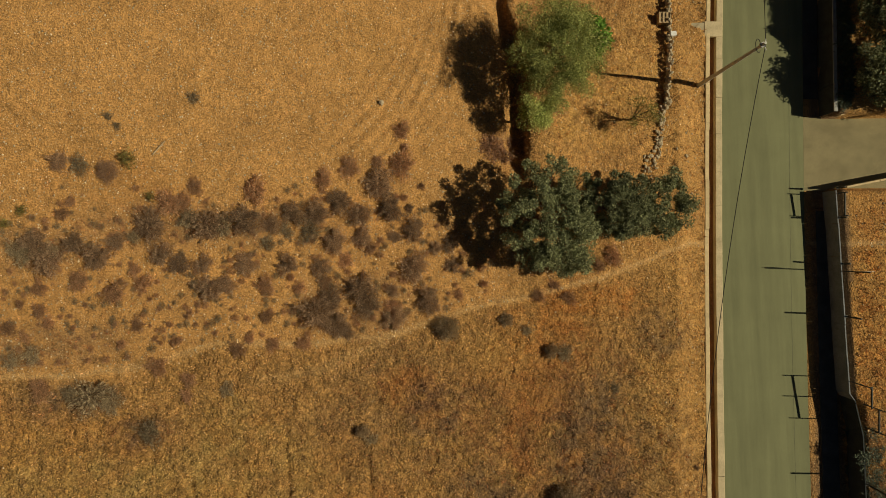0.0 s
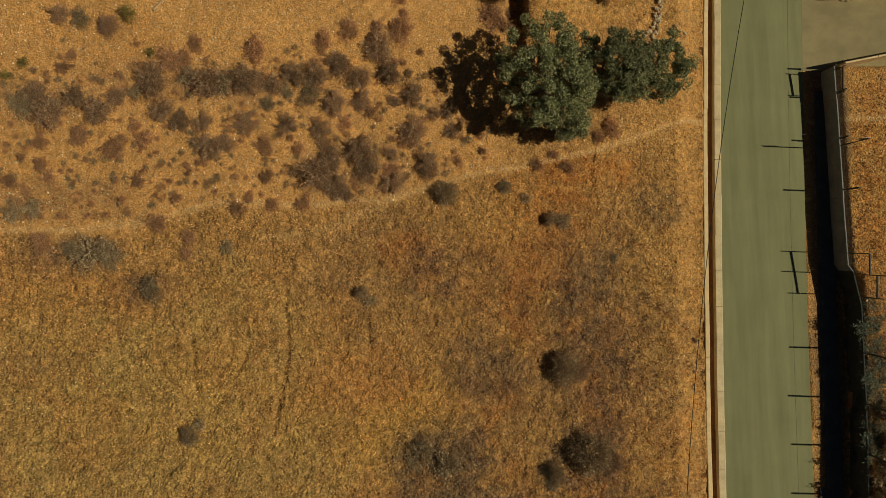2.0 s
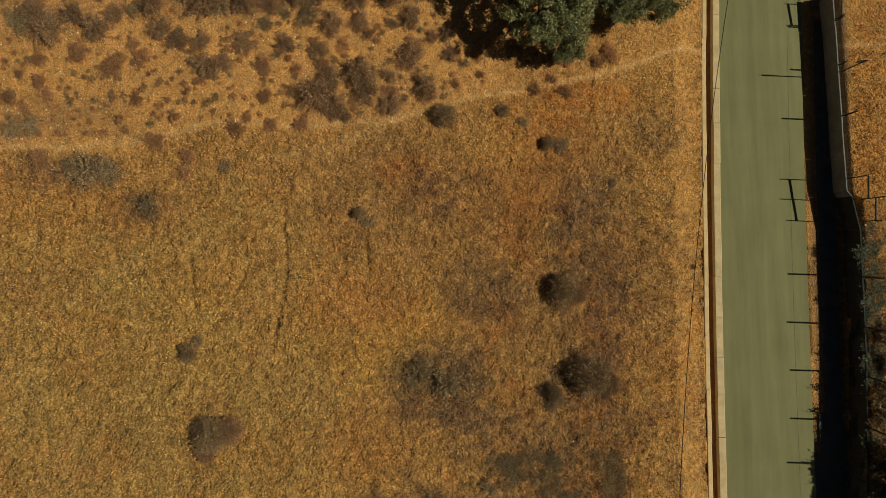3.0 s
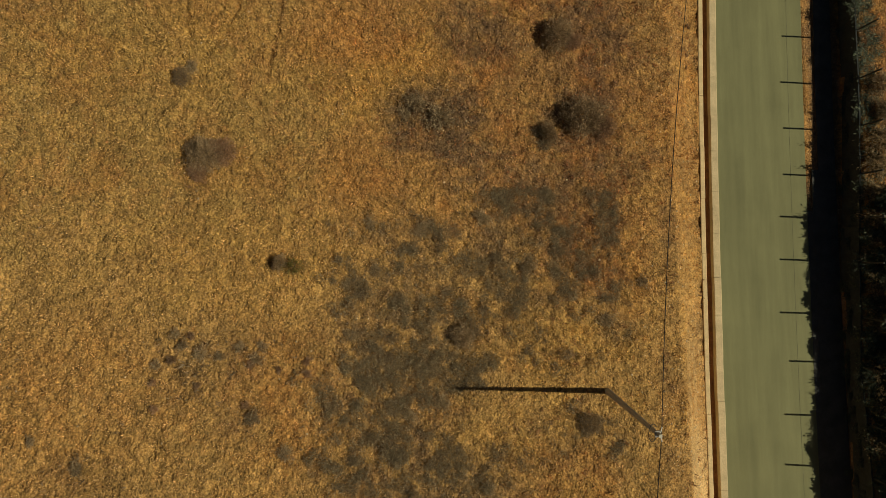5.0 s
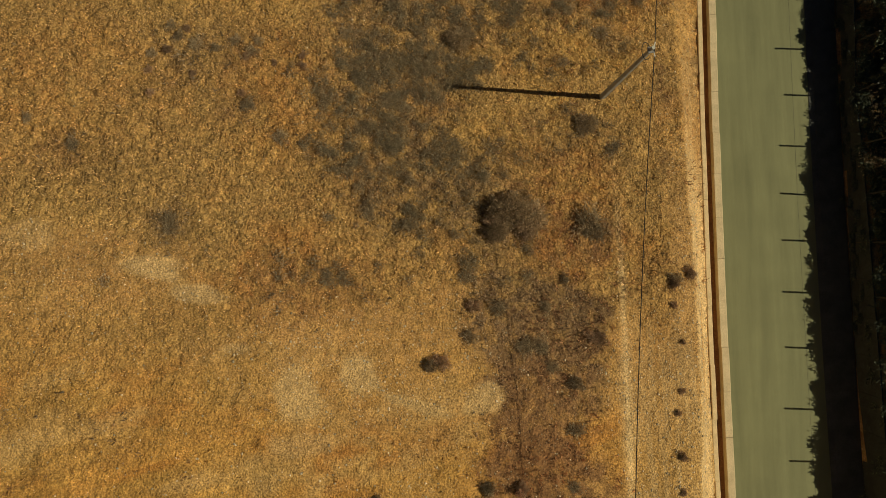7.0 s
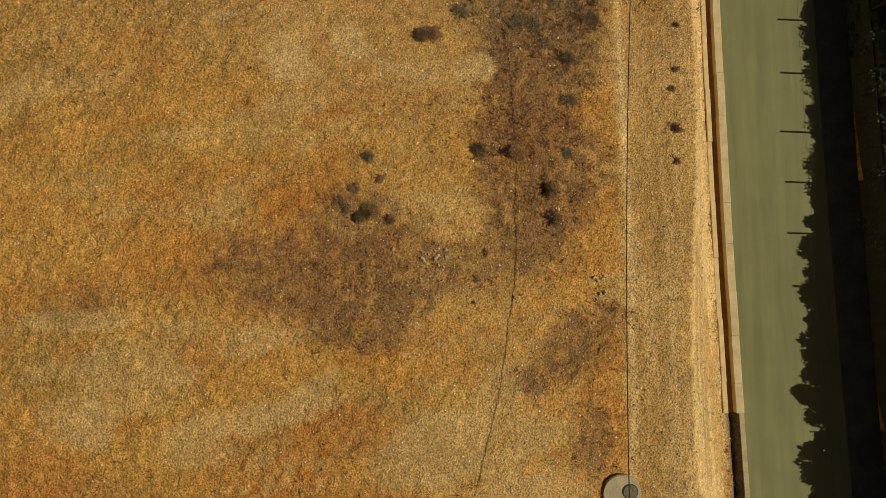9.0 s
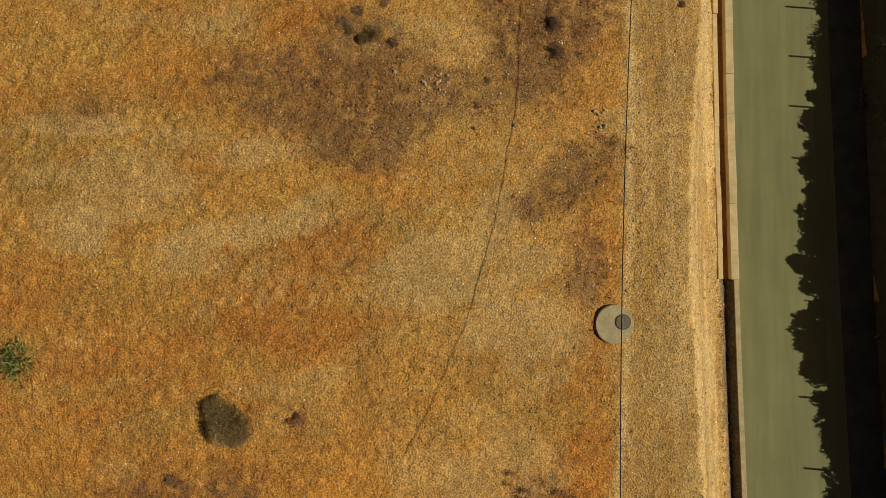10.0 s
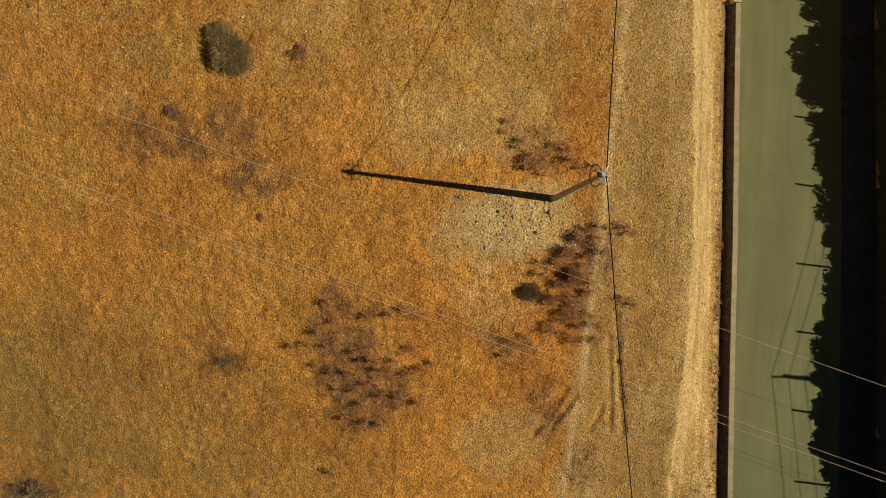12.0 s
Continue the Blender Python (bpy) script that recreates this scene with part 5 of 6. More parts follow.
shrub("grey", 7.05, -27.59, 0.5); shrub("grey", 5.27, -28.57, 0.37); shrub("bush", 8.45, -36.7, 0.7, 1.1)
shrub("grey", 11.86, -29.27, 0.38); shrub("grey", -8.97, -36.15, 0.51); shrub("grey", -7.21, -37.8, 0.4)
shrub("grey", -0.73, -39.91, 0.37); shrub("grey", 8.67, -42.48, 0.75); shrub("grey", -4.34, -29.5, 0.6)
shrub("grey", -3.59, -29.79, 0.54); shrub("grey", -4.1, -32.04, 0.47); shrub("grey", -1.79, -30.22, 0.48)
shrub("grey", -3.03, -28.71, 0.49); shrub("grey", -0.65, -26.47, 0.56); shrub("grey", -3.4, -26.21, 0.43)
shrub("grey", -5.09, -35.77, 0.4); shrub("grey", -1.95, -35.78, 0.47); shrub("grey", -1.08, -36.07, 0.47)
shrub("grey", 0.65, -35.51, 0.53); shrub("grey", 0.05, -33.78, 0.53); shrub("grey", -2.01, -33.78, 0.47)
shrub("grey", -3.43, -34.5, 0.41); shrub("grey", -2.92, -37.17, 0.4); shrub("grey", -3.86, -38.25, 0.34)
shrub("grey", -2.78, -41.18, 0.39); shrub("grey", -3.23, -40.26, 0.28); shrub("grey", 2.97, -39.7, 0.43)
shrub("grey", -1.9, -38.14, 0.31); shrub("grey", 9.6, -31.35, 0.62); shrub("grey", 7.76, -30.12, 0.44)
shrub("grey", 7.32, -33.19, 0.49); shrub("bush", 4.1, -41.4, 1.2, 1.2); shrub("darkb", 3.5, -42.32, 0.79)
shrub("darkb", 5.06, -42.38, 0.68); shrub("darkb", -6.37, -33.36, 0.2); shrub("darkb", -6.33, -33.93, 0.2)
shrub("darkb", -13.72, -35.6, 0.2); shrub("darkb", -12.26, -32.08, 0.2); shrub("darkb", -11.77, -34.5, 0.17)
shrub("darkb", -7.77, -33.79, 0.17); shrub("darkb", -9.2, -33.5, 0.2); shrub("darkb", -13.98, -34.35, 0.2)
shrub("darkb", -13.13, -33.23, 0.23); shrub("darkb", -9.33, -35.48, 0.2); shrub("grey", -11.74, -32.94, 0.4)
shrub("grey", -12.63, -32.51, 0.29); shrub("grey", -8.92, -33.22, 0.35); shrub("grey", -9.81, -32.64, 0.29)
shrub("grey", -12.22, -42.0, 0.49); shrub("grey", -17.1, -38.38, 0.38); shrub("grey", -19.42, -37.05, 0.25)
shrub("grey", -13.1, -31.94, 0.29); shrub("grey", -13.92, -33.51, 0.26); shrub("grey", -10.77, -33.08, 0.26)
shrub("grey", -8.68, -32.64, 0.29); shrub("pale", -14.86, -45.01, 0.47); shrub("bush", 0.45, -48.85, 0.45); shrub("darkb", 0.9, -48.7, 0.4)
shrub("darkb", 13.49, -44.5, 0.29); shrub("darkb", 8.71, -47.64, 0.33); shrub("darkb", 2.47, -46.09, 0.33)
shrub("grey", 12.71, -44.77, 0.34); shrub("grey", -12.11, -42.44, 0.54); shrub("grey", 5.95, -46.14, 0.33)
shrub("grey", 6.99, -44.83, 0.28); shrub("grey", 5.19, -47.94, 0.38); shrub("grey", 6.27, -48.99, 0.33)
shrub("grey", 7.35, -49.78, 0.38); shrub("grey", -0.73, -42.19, 0.36); shrub("grey", -2.68, -41.64, 0.31)
shrub("darkb", 12.63, -45.02, 0.26); shrub("darkb", 12.55, -46.08, 0.17); shrub("darkb", 12.85, -47.86, 0.14)
shrub("darkb", 12.63, -50.18, 0.17); shrub("darkb", 12.35, -51.18, 0.16); shrub("darkb", 12.43, -53.15, 0.24)
shrub("darkb", 12.36, -54.74, 0.16); shrub("darkb", 4.71, -54.42, 0.31); shrub("darkb", 8.33, -47.64, 0.44)
shrub("darkb", 6.36, -56.13, 0.31); shrub("grey", 3.13, -54.4, 0.34); shrub("grey", 7.12, -54.41, 0.42)
shrub("grey", 7.31, -51.87, 0.48); shrub("grey", 5.78, -48.11, 0.54); shrub("grey", 4.82, -48.11, 0.49)
shrub("grey", 3.61, -46.23, 0.55); shrub("grey", 2.24, -47.57, 0.38); shrub("darkb", -2.54, -56.19, 0.25)
shrub("darkb", -3.14, -56.77, 0.23); shrub("darkb", -1.43, -55.76, 0.18); shrub("darkb", 4.64, -54.36, 0.26)
shrub("darkb", 6.28, -56.19, 0.31); shrub("darkb", 6.47, -57.51, 0.33); shrub("darkb", 3.34, -59.05, 0.15)
shrub("darkb", 2.89, -60.23, 0.15); shrub("darkb", 2.77, -61.24, 0.1); shrub("darkb", 4.53, -61.01, 0.08)
shrub("darkb", -0.89, -57.57, 0.23); shrub("mound", -1.76, -57.21, 0.42); shrub("mound", -2.25, -57.47, 0.28)
shrub("grey", 3.0, -54.29, 0.26); shrub("grey", -1.96, -54.73, 0.25); shrub("grey", -2.88, -57.1, 0.25)
shrub("green", -16.5, -72.2, 0.75); shrub("mound", -7.89, -73.85, 0.59); shrub("mound", -7.36, -74.43, 0.79)
shrub("mound", -6.99, -74.9, 0.7); shrub("mound", -7.6, -74.7, 0.74); shrub("brown", -4.29, -74.31, 0.37)
shrub("brown", -9.89, -77.31, 0.25); shrub("brown", -9.52, -77.42, 0.18); shrub("darkb", -5.69, -81.63, 0.16)
shrub("bush", 7.05, -83.95, 0.55, 1.1); shrub("grey", -18.9, -98.2, 0.97); shrub("grey", -20.09, -98.29, 0.65)
shrub("grey", -7.4, -88.8, 0.33); shrub("grey", -9.95, -77.3, 0.25); shrub("grey", -9.69, -77.52, 0.2)
shrub("redbush", 8.2, -15.2, 0.7); shrub("redbush", 9.9, -20.3, 0.9)
shrub("bush", 5.3, -41.8, 1.1, 0.9); shrub("bush", 3.6, -42.5, 0.7, 1.2); shrub("grey", 8.3, -41.9, 1.0, 1.2)
for y in (-17.5, -19.2, -21.0, -22.4, -24.0, -25.6, -27.3, -29.5, -31.5, -34.0, -36.0, -38.5):
    shrub("grey", float(edge_x(y) + wall_off(y)) + 0.75 + 0.5 * rng.random(), y, 0.85 + 0.3 * rng.random(), 1.5)
SHRUB_WORDS["hedge"] = ("trailing_bush", "near-black trailing bush over the wall's top", "bush")
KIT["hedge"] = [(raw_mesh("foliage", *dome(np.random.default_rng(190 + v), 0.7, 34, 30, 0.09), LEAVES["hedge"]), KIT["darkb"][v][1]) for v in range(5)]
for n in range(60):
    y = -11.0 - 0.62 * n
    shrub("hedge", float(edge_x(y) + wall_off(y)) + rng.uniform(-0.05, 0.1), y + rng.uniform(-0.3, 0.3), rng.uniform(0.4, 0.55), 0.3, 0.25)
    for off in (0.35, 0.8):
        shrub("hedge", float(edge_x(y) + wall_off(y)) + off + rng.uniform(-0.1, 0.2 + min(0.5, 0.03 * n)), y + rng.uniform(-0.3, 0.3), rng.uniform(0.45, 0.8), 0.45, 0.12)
# drifts of low scrub, too thick to tell plants apart
SHAPE["hedge"], SHAPE["scrub"] = (0.7, 34, 30, 0.09), (0.5, 44, 40, 0.065)


def scrub(name, style, spots, label):
    verts, faces, count = [], [], 0
    tall, clumps, leaves, size = SHAPE[style]
    domes = [dome(np.random.default_rng(700 + v), tall * 1.5, clumps, leaves // (12 if style == "scrub" else 5), size * 1.6) for v in range(6)]
    for n, (x, y, radius) in enumerate(spots):
        v, f = domes[n % 6]
        t = 2.4 * n
        turn = np.array([(math.cos(t), -math.sin(t), 0), (math.sin(t), math.cos(t), 0), (0, 0, 1.0)])
        verts.append(v @ turn.T * radius + np.array([x, y, gz(x, y)]))
        faces.append(f + count)
        count += len(v)
    ob = new(name, raw_mesh(name, np.concatenate(verts), np.concatenate(faces), LEAVES[style]))
    return tagged(ob, label, "scrub", kind="stuff")


trial = np.random.default_rng(77)
sx, sy = trial.uniform(-7, 11.5, 9000), trial.uniform(-45, -24, 9000)
hit = (cover(sx, sy)["dark"] > 0.2) & (trial.random(9000) < 0.1 + 0.8 * smooth(0.46, 0.64, fnoise(sx, sy, 1.3, 61, 2))) & ~((sx > 5.5) & (sy < -38.5))
scrub("grey_scrub", "scrub", [(a, b, r) for a, b, r in zip(sx[hit], sy[hit], trial.uniform(0.16, 0.42, hit.sum()))], "low grey-brown scrub in drifts on the middle slope")
sx, sy = trial.uniform(-24, 3, 620), trial.uniform(-6.4, 4.0, 620)
hit = (sy > np.interp(sx, PATH_X, PATH_Y) + 0.4) & (sy < 3.2 + 0.06 * sx + 1.4 * trial.random(620))
sx, sy, half = sx[hit], sy[hit], trial.uniform(0.1, 0.3, hit.sum())
scrub("brown_scrub", "brown", list(zip(sx[::2], sy[::2], half[::2])), "small dry brown plants between the larger shrubs")
scrub("low_scrub", "grey", list(zip(sx[1::2], sy[1::2], half[1::2])), "small grey twiggy plants between the larger shrubs")

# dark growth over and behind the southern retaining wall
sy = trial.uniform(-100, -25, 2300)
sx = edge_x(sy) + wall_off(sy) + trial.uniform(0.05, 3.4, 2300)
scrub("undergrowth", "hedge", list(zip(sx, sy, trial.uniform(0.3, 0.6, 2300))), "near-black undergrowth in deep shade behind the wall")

# tall dead weeds
WEEDS = []
for v in range(4):
    r = np.random.default_rng(300 + v)
    bm = bmesh.new()
    heads = []
    for n in range(8):
        a, d = r.uniform(0, 6.28), r.uniform(0.05, 0.32)
        tip = Vector((math.cos(a) * d, math.sin(a) * d, r.uniform(0.5, 0.95)))
        add_rod(bm, (math.cos(a) * 0.05, math.sin(a) * 0.05, -0.03), tip, 0.009, 0.005, 3)
        heads += [tip * s for s in (0.7, 0.85, 1.0)]
    me = bpy.data.meshes.new("branchwork")
    bm.to_mesh(me)
    bm.free()
    me.materials.append(TWIG)
    verts, faces = leaf_cloud(r, [tuple(h) for h in heads], [0.17] * len(heads), 11, 0.034, 1.2, 0.1)
    WEEDS.append((me, raw_mesh("seed_head", verts, faces, LEAVES["weed"])))


def weed(x, y):
    stems, heads = WEEDS[int(rng.integers(4))]
    ob = base("dead_weed", x, y, gz(x, y), "clump of tall reddish-brown dead weed stalks", "weed", "tall dead weeds on the slope")
    ob.rotation_euler = (0, 0, rng.uniform(0, 6.28))
    k = rng.uniform(0.6, 0.9)
    ob.scale = (k, k, k * rng.uniform(0.8, 1.1))
    new("branchwork", stems).parent = ob
    tagged(new("seed_head", heads), kind="stuff").parent = ob


weed(5.17, -76.39); weed(5.10, -76.92); weed(6.12, -78.05); weed(6.47, -77.76); weed(7.00, -78.59)
weed(8.70, -78.07); weed(7.85, -77.40); weed(7.44, -77.19); weed(6.41, -78.39); weed(5.55, -77.52)
weed(5.89, -77.19); weed(8.16, -77.84); weed(9.30, -80.80); weed(8.84, -81.28); weed(9.66, -81.54)
weed(9.26, -82.50); weed(9.94, -80.66); weed(10.86, -80.57); weed(11.20, -80.80); weed(7.41, -82.54)
weed(11.59, -83.88); weed(11.90, -84.12); weed(9.98, -84.84); weed(10.54, -85.94); weed(6.41, -86.41)
weed(6.10, -87.19); weed(7.05, -86.13); weed(8.41, -82.05); weed(8.84, -83.33); weed(8.08, -82.61)
weed(9.76, -83.25); weed(9.24, -84.37); weed(-2.25, -85.45); weed(-2.08, -86.26); weed(-2.73, -86.94)
weed(-4.08, -87.65); weed(-3.25, -87.56); weed(-2.29, -87.55); weed(-2.80, -88.55); weed(-0.62, -88.09)
weed(0.23, -88.43); weed(0.77, -88.37); weed(1.60, -88.49); weed(2.26, -88.22); weed(-1.13, -88.72)
weed(-0.28, -89.21); weed(-1.64, -89.65); weed(0.59, -89.71); weed(1.41, -89.62); weed(2.27, -89.97)
weed(-0.49, -90.27); weed(-1.30, -91.12); weed(-0.16, -91.20); weed(0.41, -91.29); weed(1.36, -85.38)
weed(-0.48, -85.88); weed(0.57, -85.62); weed(-0.81, -89.56); weed(-0.07, -88.03); weed(1.01, -87.92)
weed(-1.96, -88.81); weed(-1.05, -87.70); weed(-1.74, -94.33); weed(2.78, -87.88); weed(1.78, -87.28)
for n in range(46):
    weed(9.3 + 0.55 * rng.normal() - 0.02 * n, -81.0 - 5.2 * rng.random())
weed(9.18, -78.02); weed(4.57, -54.42); weed(-1.65, -57.26)

# ---- trees ----
def tree(name, x, y, rx, ry, top, low, style, seed, label, clumps=60, leaves=120, size=0.11, clump=0.62, ground=None, trunk=0.14):
    r = np.random.default_rng(seed)
    z0 = gz(x, y) if ground is None else ground
    ob = base(name, x, y, z0, label, "tree")
    mid, half = (top + low) / 2 - z0, (top - low) / 2
    way = r.normal(size=(clumps, 3))
    way[:, 2] = np.abs(way[:, 2]) * 1.1 - 0.35
    way /= np.linalg.norm(way, axis=1)[:, None]
    far = r.uniform(0.45, 0.92, clumps) * (0.85 + 0.3 * r.random(clumps))
    c = way * far[:, None] * np.array([rx, ry, half]) + np.array([0, 0, mid])
    verts, faces = leaf_cloud(r, c, r.uniform(0.6, 1.15, clumps) * clump, leaves, size, 0.7, 0.35)
    new("crown", raw_mesh("crown", verts, faces, LEAVES[style])).parent = ob
    bm = bmesh.new()
    fork = Vector((0.1 * r.normal(), 0.1 * r.normal(), max(0.5, (low - z0) * 0.7)))
    add_rod(bm, (0, 0, -0.2), fork, trunk * 1.3, trunk, 9)
    part("trunk", bm, BARK, ob)
    for q in c[:: max(1, clumps // 9)]:
        bm = bmesh.new()
        knee = fork.lerp(Vector(q), 0.5) + Vector((0, 0, 0.15))
        add_rod(bm, fork, knee, trunk * 0.6, trunk * 0.4, 6)
        add_rod(bm, knee, Vector(q), trunk * 0.4, trunk * 0.12, 5)
        part("limb", bm, BARK, ob)
    return ob


DARK_TREE = "dense dark green tree with small leaves on the field's edge"
tree("carob_tree", 5.8, 1.7, 3.1, 3.5, 4.6, 0.3, "tree", 11, DARK_TREE, 170, 240, 0.062, 0.42)
tree("carob_tree", 9.4, 2.5, 2.2, 2.2, 4.0, 0.0, "tree", 12, DARK_TREE, 90, 240, 0.062, 0.4)
tree("carob_tree", 12.75, 2.6, 1.85, 2.0, 2.9, -1.2, "tree", 13, "smaller dark green tree beside the road verge", 70, 230, 0.06, 0.38)
tree("carob_tree", 7.0, -0.7, 1.5, 1.0, 1.9, -0.9, "tree", 16, "low dark green leafy growth under the larger tree", 30, 300, 0.06, 0.5)
tree("carob_tree", 10.9, 1.9, 1.3, 1.3, 2.6, -1.0, "tree", 26, "low dark green leafy growth under the larger tree", 34, 280, 0.06, 0.5)
tree("pepper_tree", 6.35, 11.0, 2.6, 3.2, 4.5, -0.2, "light", 14, "feathery light green tree beside a terrace step", 130, 460, 0.046, 0.68)
tree("pepper_tree", 5.35, 7.75, 0.95, 1.05, 2.7, -0.3, "light", 15, "small feathery light green tree", 28, 380, 0.044, 0.5, trunk=0.07)
tree("sapling", 11.9, 8.2, 1.35, 1.0, 1.1, -2.0, "olive", 17, "thin sparse olive-green sapling casting a shadow", 26, 70, 0.05, 0.4, trunk=0.05)
tree("vine", 8.9, 12.3, 0.7, 1.1, 1.7, -1.0, "vine", 18, "bright green broad-leaved climbing plant", 22, 70, 0.13, 0.45, trunk=0.05)
HANGING = "dark green tree hanging over a retaining wall"
tree("roadside_tree", 27.5, 11.2, 1.8, 2.3, -0.7, -3.2, "tree", 21, HANGING, 70, 150, 0.09)
tree("roadside_tree", 27.5, 15.5, 1.8, 2.6, -0.7, -3.4, "tree", 22, HANGING, 70, 150, 0.09)
tree("roadside_tree", 30.7, 13.0, 2.6, 3.6, 1.2, -3.0, "tree", 23, HANGING, 70, 130, 0.1)
tree("roadside_tree", 29.6, 10.6, 2.2, 2.0, 0.6, -3.6, "tree", 24, HANGING, 60, 140, 0.09)
tree("roadside_tree", 29.4, 16.6, 2.2, 2.4, 0.8, -3.6, "tree", 25, HANGING, 60, 140, 0.09)
for n in range(16):
    y = 9.2 + 0.62 * n
    shrub("hedge", float(edge_x(y) + wall_off(y)) + rng.uniform(0.5, 0.9), y, rng.uniform(0.5, 0.75))

# dense row of trees beyond the retaining wall; how far their shade reaches over the road, along y
SHADE_Y = (-97, -93, -91, -89, -86, -84, -82.2, -81.3, -80, -79, -76.3, -74.6, -73.2, -72.4, -71.2, -70, -68.4, -67.2, -66.5, -65.4, -64, -62.6, -61, -58.9, -57.6, -56.3, -54.7, -51, -45, -42, -38, -34.3, -32, -30.6, -27, -24)
SHADE_OFF = (4.7, 4.8, 4.5, 4.25, 4.2, 4.3, 4.6, 4.95, 4.85, 4.3, 4.4, 4.25, 3.9, 3.4, 2.85, 3.2, 3.7, 3.6, 3.1, 3.0, 3.4, 3.45, 3.65, 3.9, 4.4, 4.55, 4.95, 5.1, 5.05, 5.2, 5.4, 5.85, 5.45, 5.25, 5.5, 5.8)
for n in range(49):
    y = -24.5 - 1.5 * n
    low, away = float(wall_high(y)) - 0.2, float(wall_off(y)) + 1.9
    goal = away - float(np.interp(y, SHADE_Y, SHADE_OFF)) - 0.1
    top = low + 0.5
    while (top + low) / 2 * 1.105 + 0.8 * math.hypot(1.2, 1.105 * (top - low) / 2) < goal:
        top += 0.05
    foot = float(road_z(y))
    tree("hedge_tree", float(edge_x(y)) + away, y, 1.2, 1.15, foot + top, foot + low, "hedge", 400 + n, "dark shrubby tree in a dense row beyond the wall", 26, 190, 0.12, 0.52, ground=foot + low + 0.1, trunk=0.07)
# taller trees farther back, which keep that row in the shade
for n in range(25):
    y = -30.0 - 2.9 * n
    x = 33.6 + 0.5 * math.sin(2.1 * n)
    foot = gz(x, y)
    tree("tall_tree", x, y, 2.0, 2.1, foot + 5.0 + 0.5 * math.sin(1.3 * n), foot + 0.5, "hedge", 470 + n, "tall dark tree standing back from the wall", 46, 100, 0.2, 0.8, ground=foot, trunk=0.12)

# ---- dry-stone wall and odds and ends in the northern field ----
heap = tagged(new("dry_stone_wall"), "low dry-stone wall with a collapsed end", kind="structure")
STONES = []
for v in range(5):
    r = np.random.default_rng(500 + v)
    bm = bmesh.new()
    bmesh.ops.create_icosphere(bm, subdivisions=1, radius=1.0)
    for p in bm.verts:
        p.co *= r.uniform(0.72, 1.15)
        p.co.z *= 0.75
    me = bpy.data.meshes.new("stone")
    bm.to_mesh(me)
    bm.free()
    me.materials.append(STONE)
    STONES.append(me)


def stone(x, y, z, size, parent=None):
    ob = new("stone", STONES[int(rng.integers(5))])
    ob.location, ob.scale = (x, y, z), (size * rng.uniform(0.8, 1.3), size * rng.uniform(0.8, 1.3), size)
    ob.rotation_euler = (rng.uniform(0, 6.28), rng.uniform(0, 6.28), rng.uniform(0, 6.28))
    if parent:
        ob.parent = parent
    return ob


for n in range(210):
    y = 9.0 + 9.5 * n / 210
    x = np.interp(y, (4.5, 9.1, 12.6, 16.6), (13.6, 14.3, 14.7, 15.0)) + 0.06 * rng.normal()
    stone(x, y, gz(x, y) + 0.06 + 0.62 * rng.random(), 0.1 + 0.06 * rng.random(), heap)
for n in range(110):
    y = rng.uniform(4.3, 9.2)
    x = np.interp(y, (4.5, 9.1), (13.5, 14.3)) - abs(0.35 * rng.normal()) * (1.6 if y < 6 else 0.6)
    stone(x, y, gz(x, y) + 0.04 + 0.12 * rng.random(), 0.07 + 0.1 * rng.random() ** 2, heap)
scatter_stones = np.random.default_rng(91)
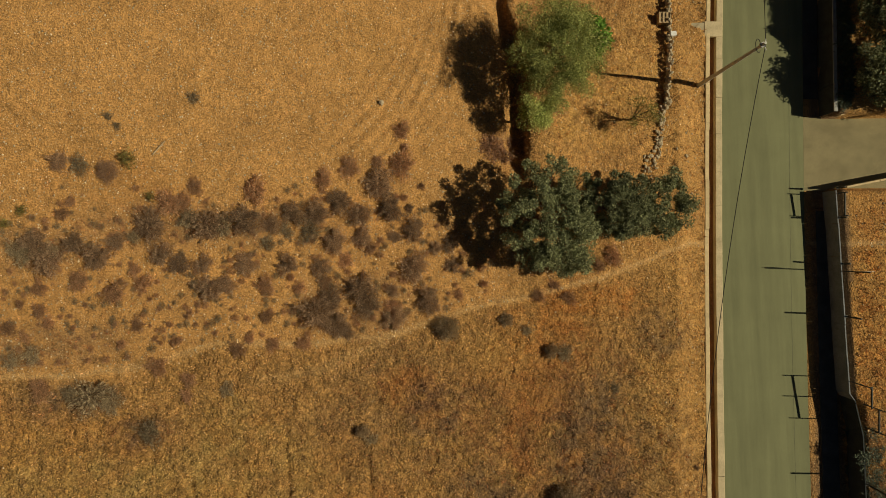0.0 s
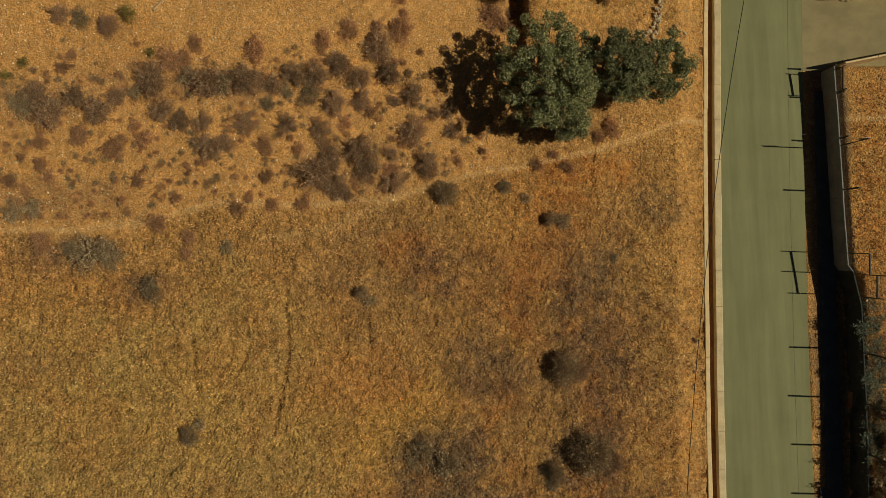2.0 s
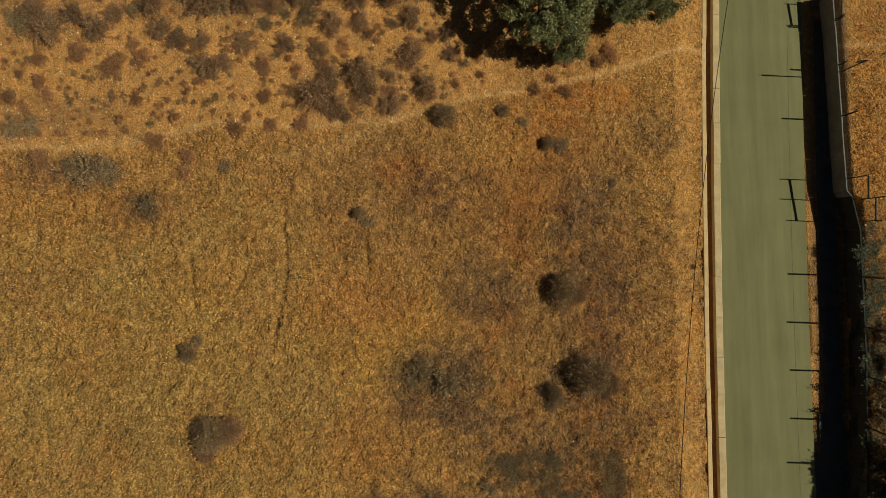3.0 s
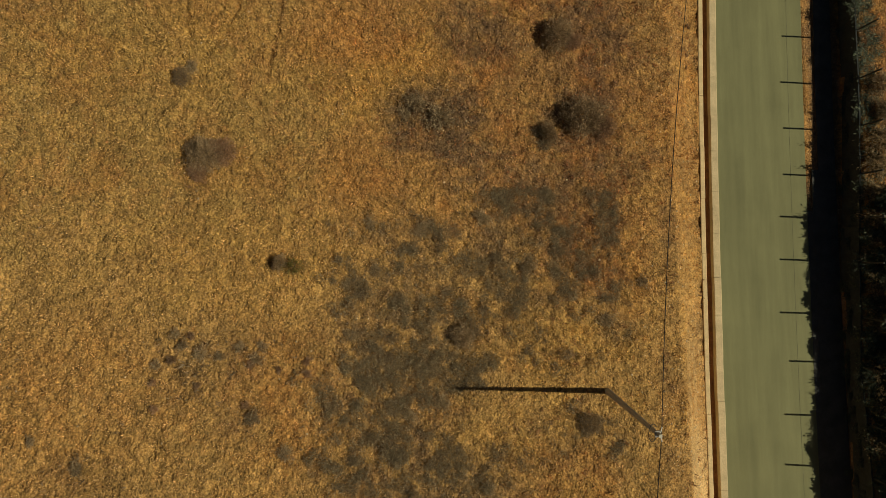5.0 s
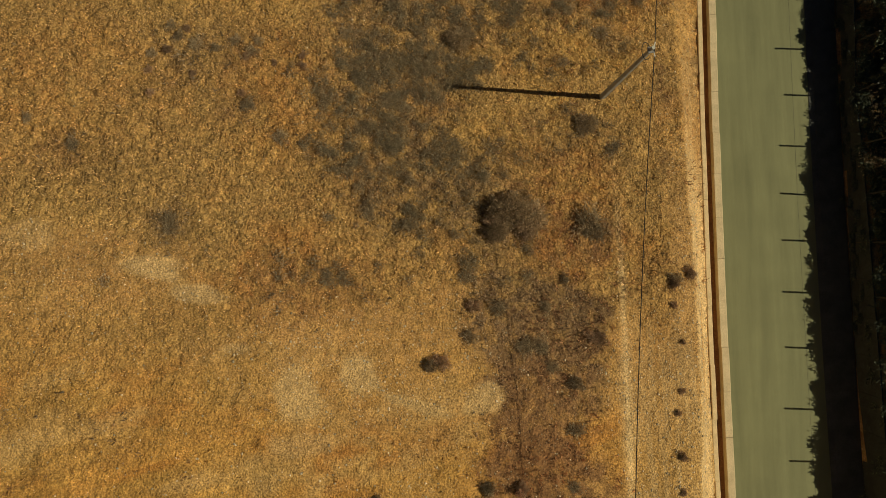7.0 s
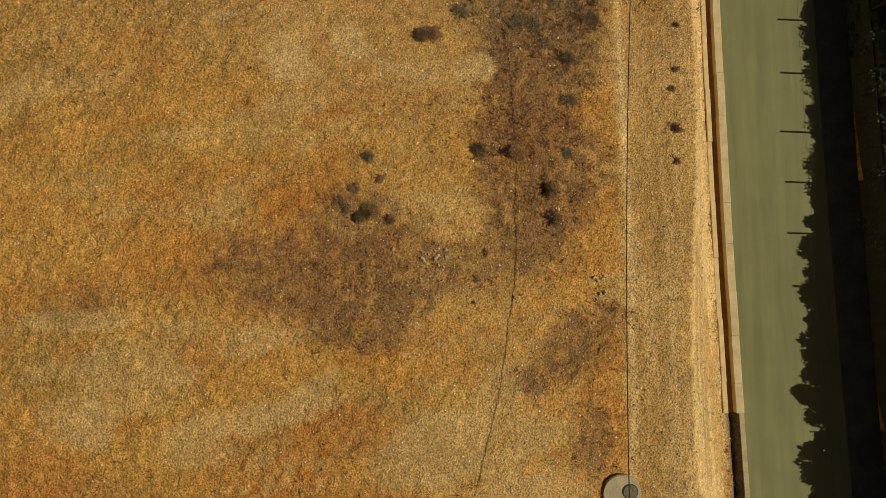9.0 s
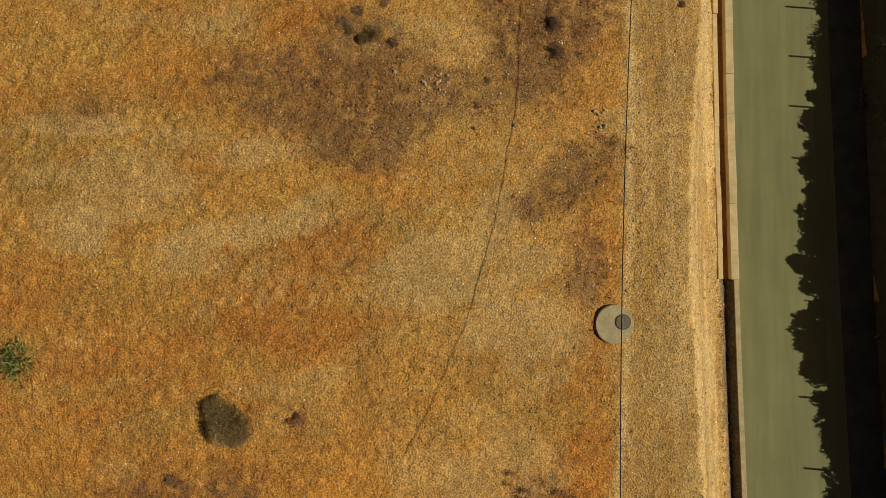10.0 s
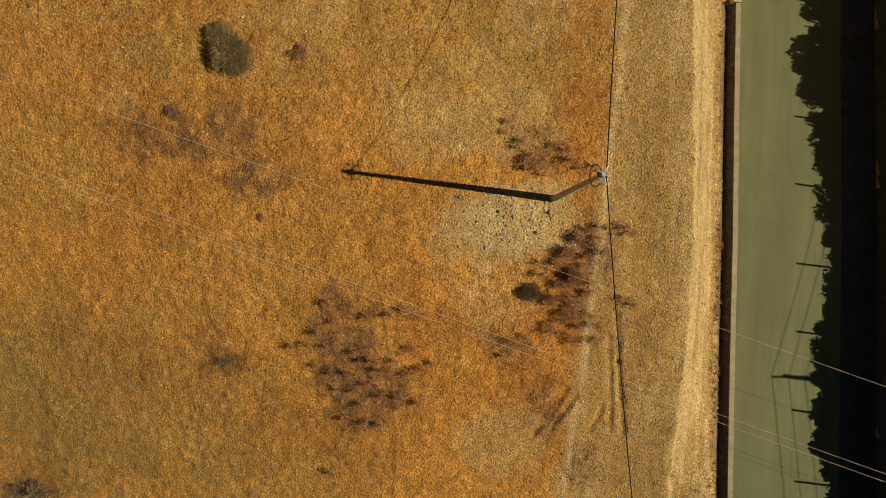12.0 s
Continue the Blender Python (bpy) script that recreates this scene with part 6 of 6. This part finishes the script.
for n in range(34):
    x, y = (scatter_stones.normal(1.0, 0.9), scatter_stones.normal(-59.6, 0.45)) if n < 16 else (scatter_stones.normal(8.4, 0.3), scatter_stones.uniform(-63.5, -59.0))
    size = 0.05 + 0.07 * scatter_stones.random() ** 2
    tagged(stone(x, y, gz(x, y) + size * 0.3, size), "pale field stone lying loose on dry ground", "stone", "loose field stones")
for x, y, s in ((-3.57, 8.47, 0.17), (15.6, 6.0, 0.16), (14.9, 6.4, 0.13), (16.0, 3.6, 0.12), (7.5, -80.2, 0.13), (7.0, -81.2, 0.12), (5.2, -80.4, 0.12)):
    tagged(stone(x, y, gz(x, y) + s * 0.3, s), "pale field stone lying loose on dry ground", "stone", "loose field stones")
for x, y in ((15.43, 15.4), (15.1, 12.1), (14.65, 9.7), (14.27, 7.15), (14.02, 4.6)):
    ob = base("wire_fence_post", x, y, gz(x, y), "thin rusty fence post along the verge", "fence post", "thin posts along the verge")
    bm = bmesh.new()
    add_rod(bm, (0, 0, -0.1), (0.03, 0.02, 1.35), 0.02, 0.018, 5)
    part("rod", bm, TWIG, ob)
crate = base("wooden_crate", 14.55, 15.2, gz(14.55, 15.2) + 0.35, "slatted wooden crate frame on the stone wall", "crate")
for k in range(4):
    bm = bmesh.new()
    add_box(bm, (-0.36 + 0.24 * k, 0, 0.32), (0.07, 0.7, 0.03))
    part("slat", bm, WOOD, crate)
for k in (-0.33, 0.0, 0.33):
    bm = bmesh.new()
    add_box(bm, (0, k, 0.285), (0.82, 0.06, 0.03))
    part("batten", bm, WOOD, crate)
bm = bmesh.new()
add_box(bm, (0, 0, 0.0), (0.78, 0.66, 0.52), 0, 0.01)
part("body", bm, WOOD, crate)
block = bmesh.new()
add_box(block, (14.95, 14.0, gz(14.95, 14.0) + 0.62), (0.4, 0.3, 0.26), 0.1, 0.02)
part("white_block", block, WHITE, None, "whitewashed concrete block on the stone wall", "block")
stick = bmesh.new()
add_rod(stick, (-15.8, 5.15, gz(-15.8, 5.15) + 0.05), (-15.15, 5.9, gz(-15.15, 5.9) + 0.07), 0.05, 0.04, 6)
part("fallen_post", stick, WOOD, None, "bleached wooden post lying on bare soil", "post")
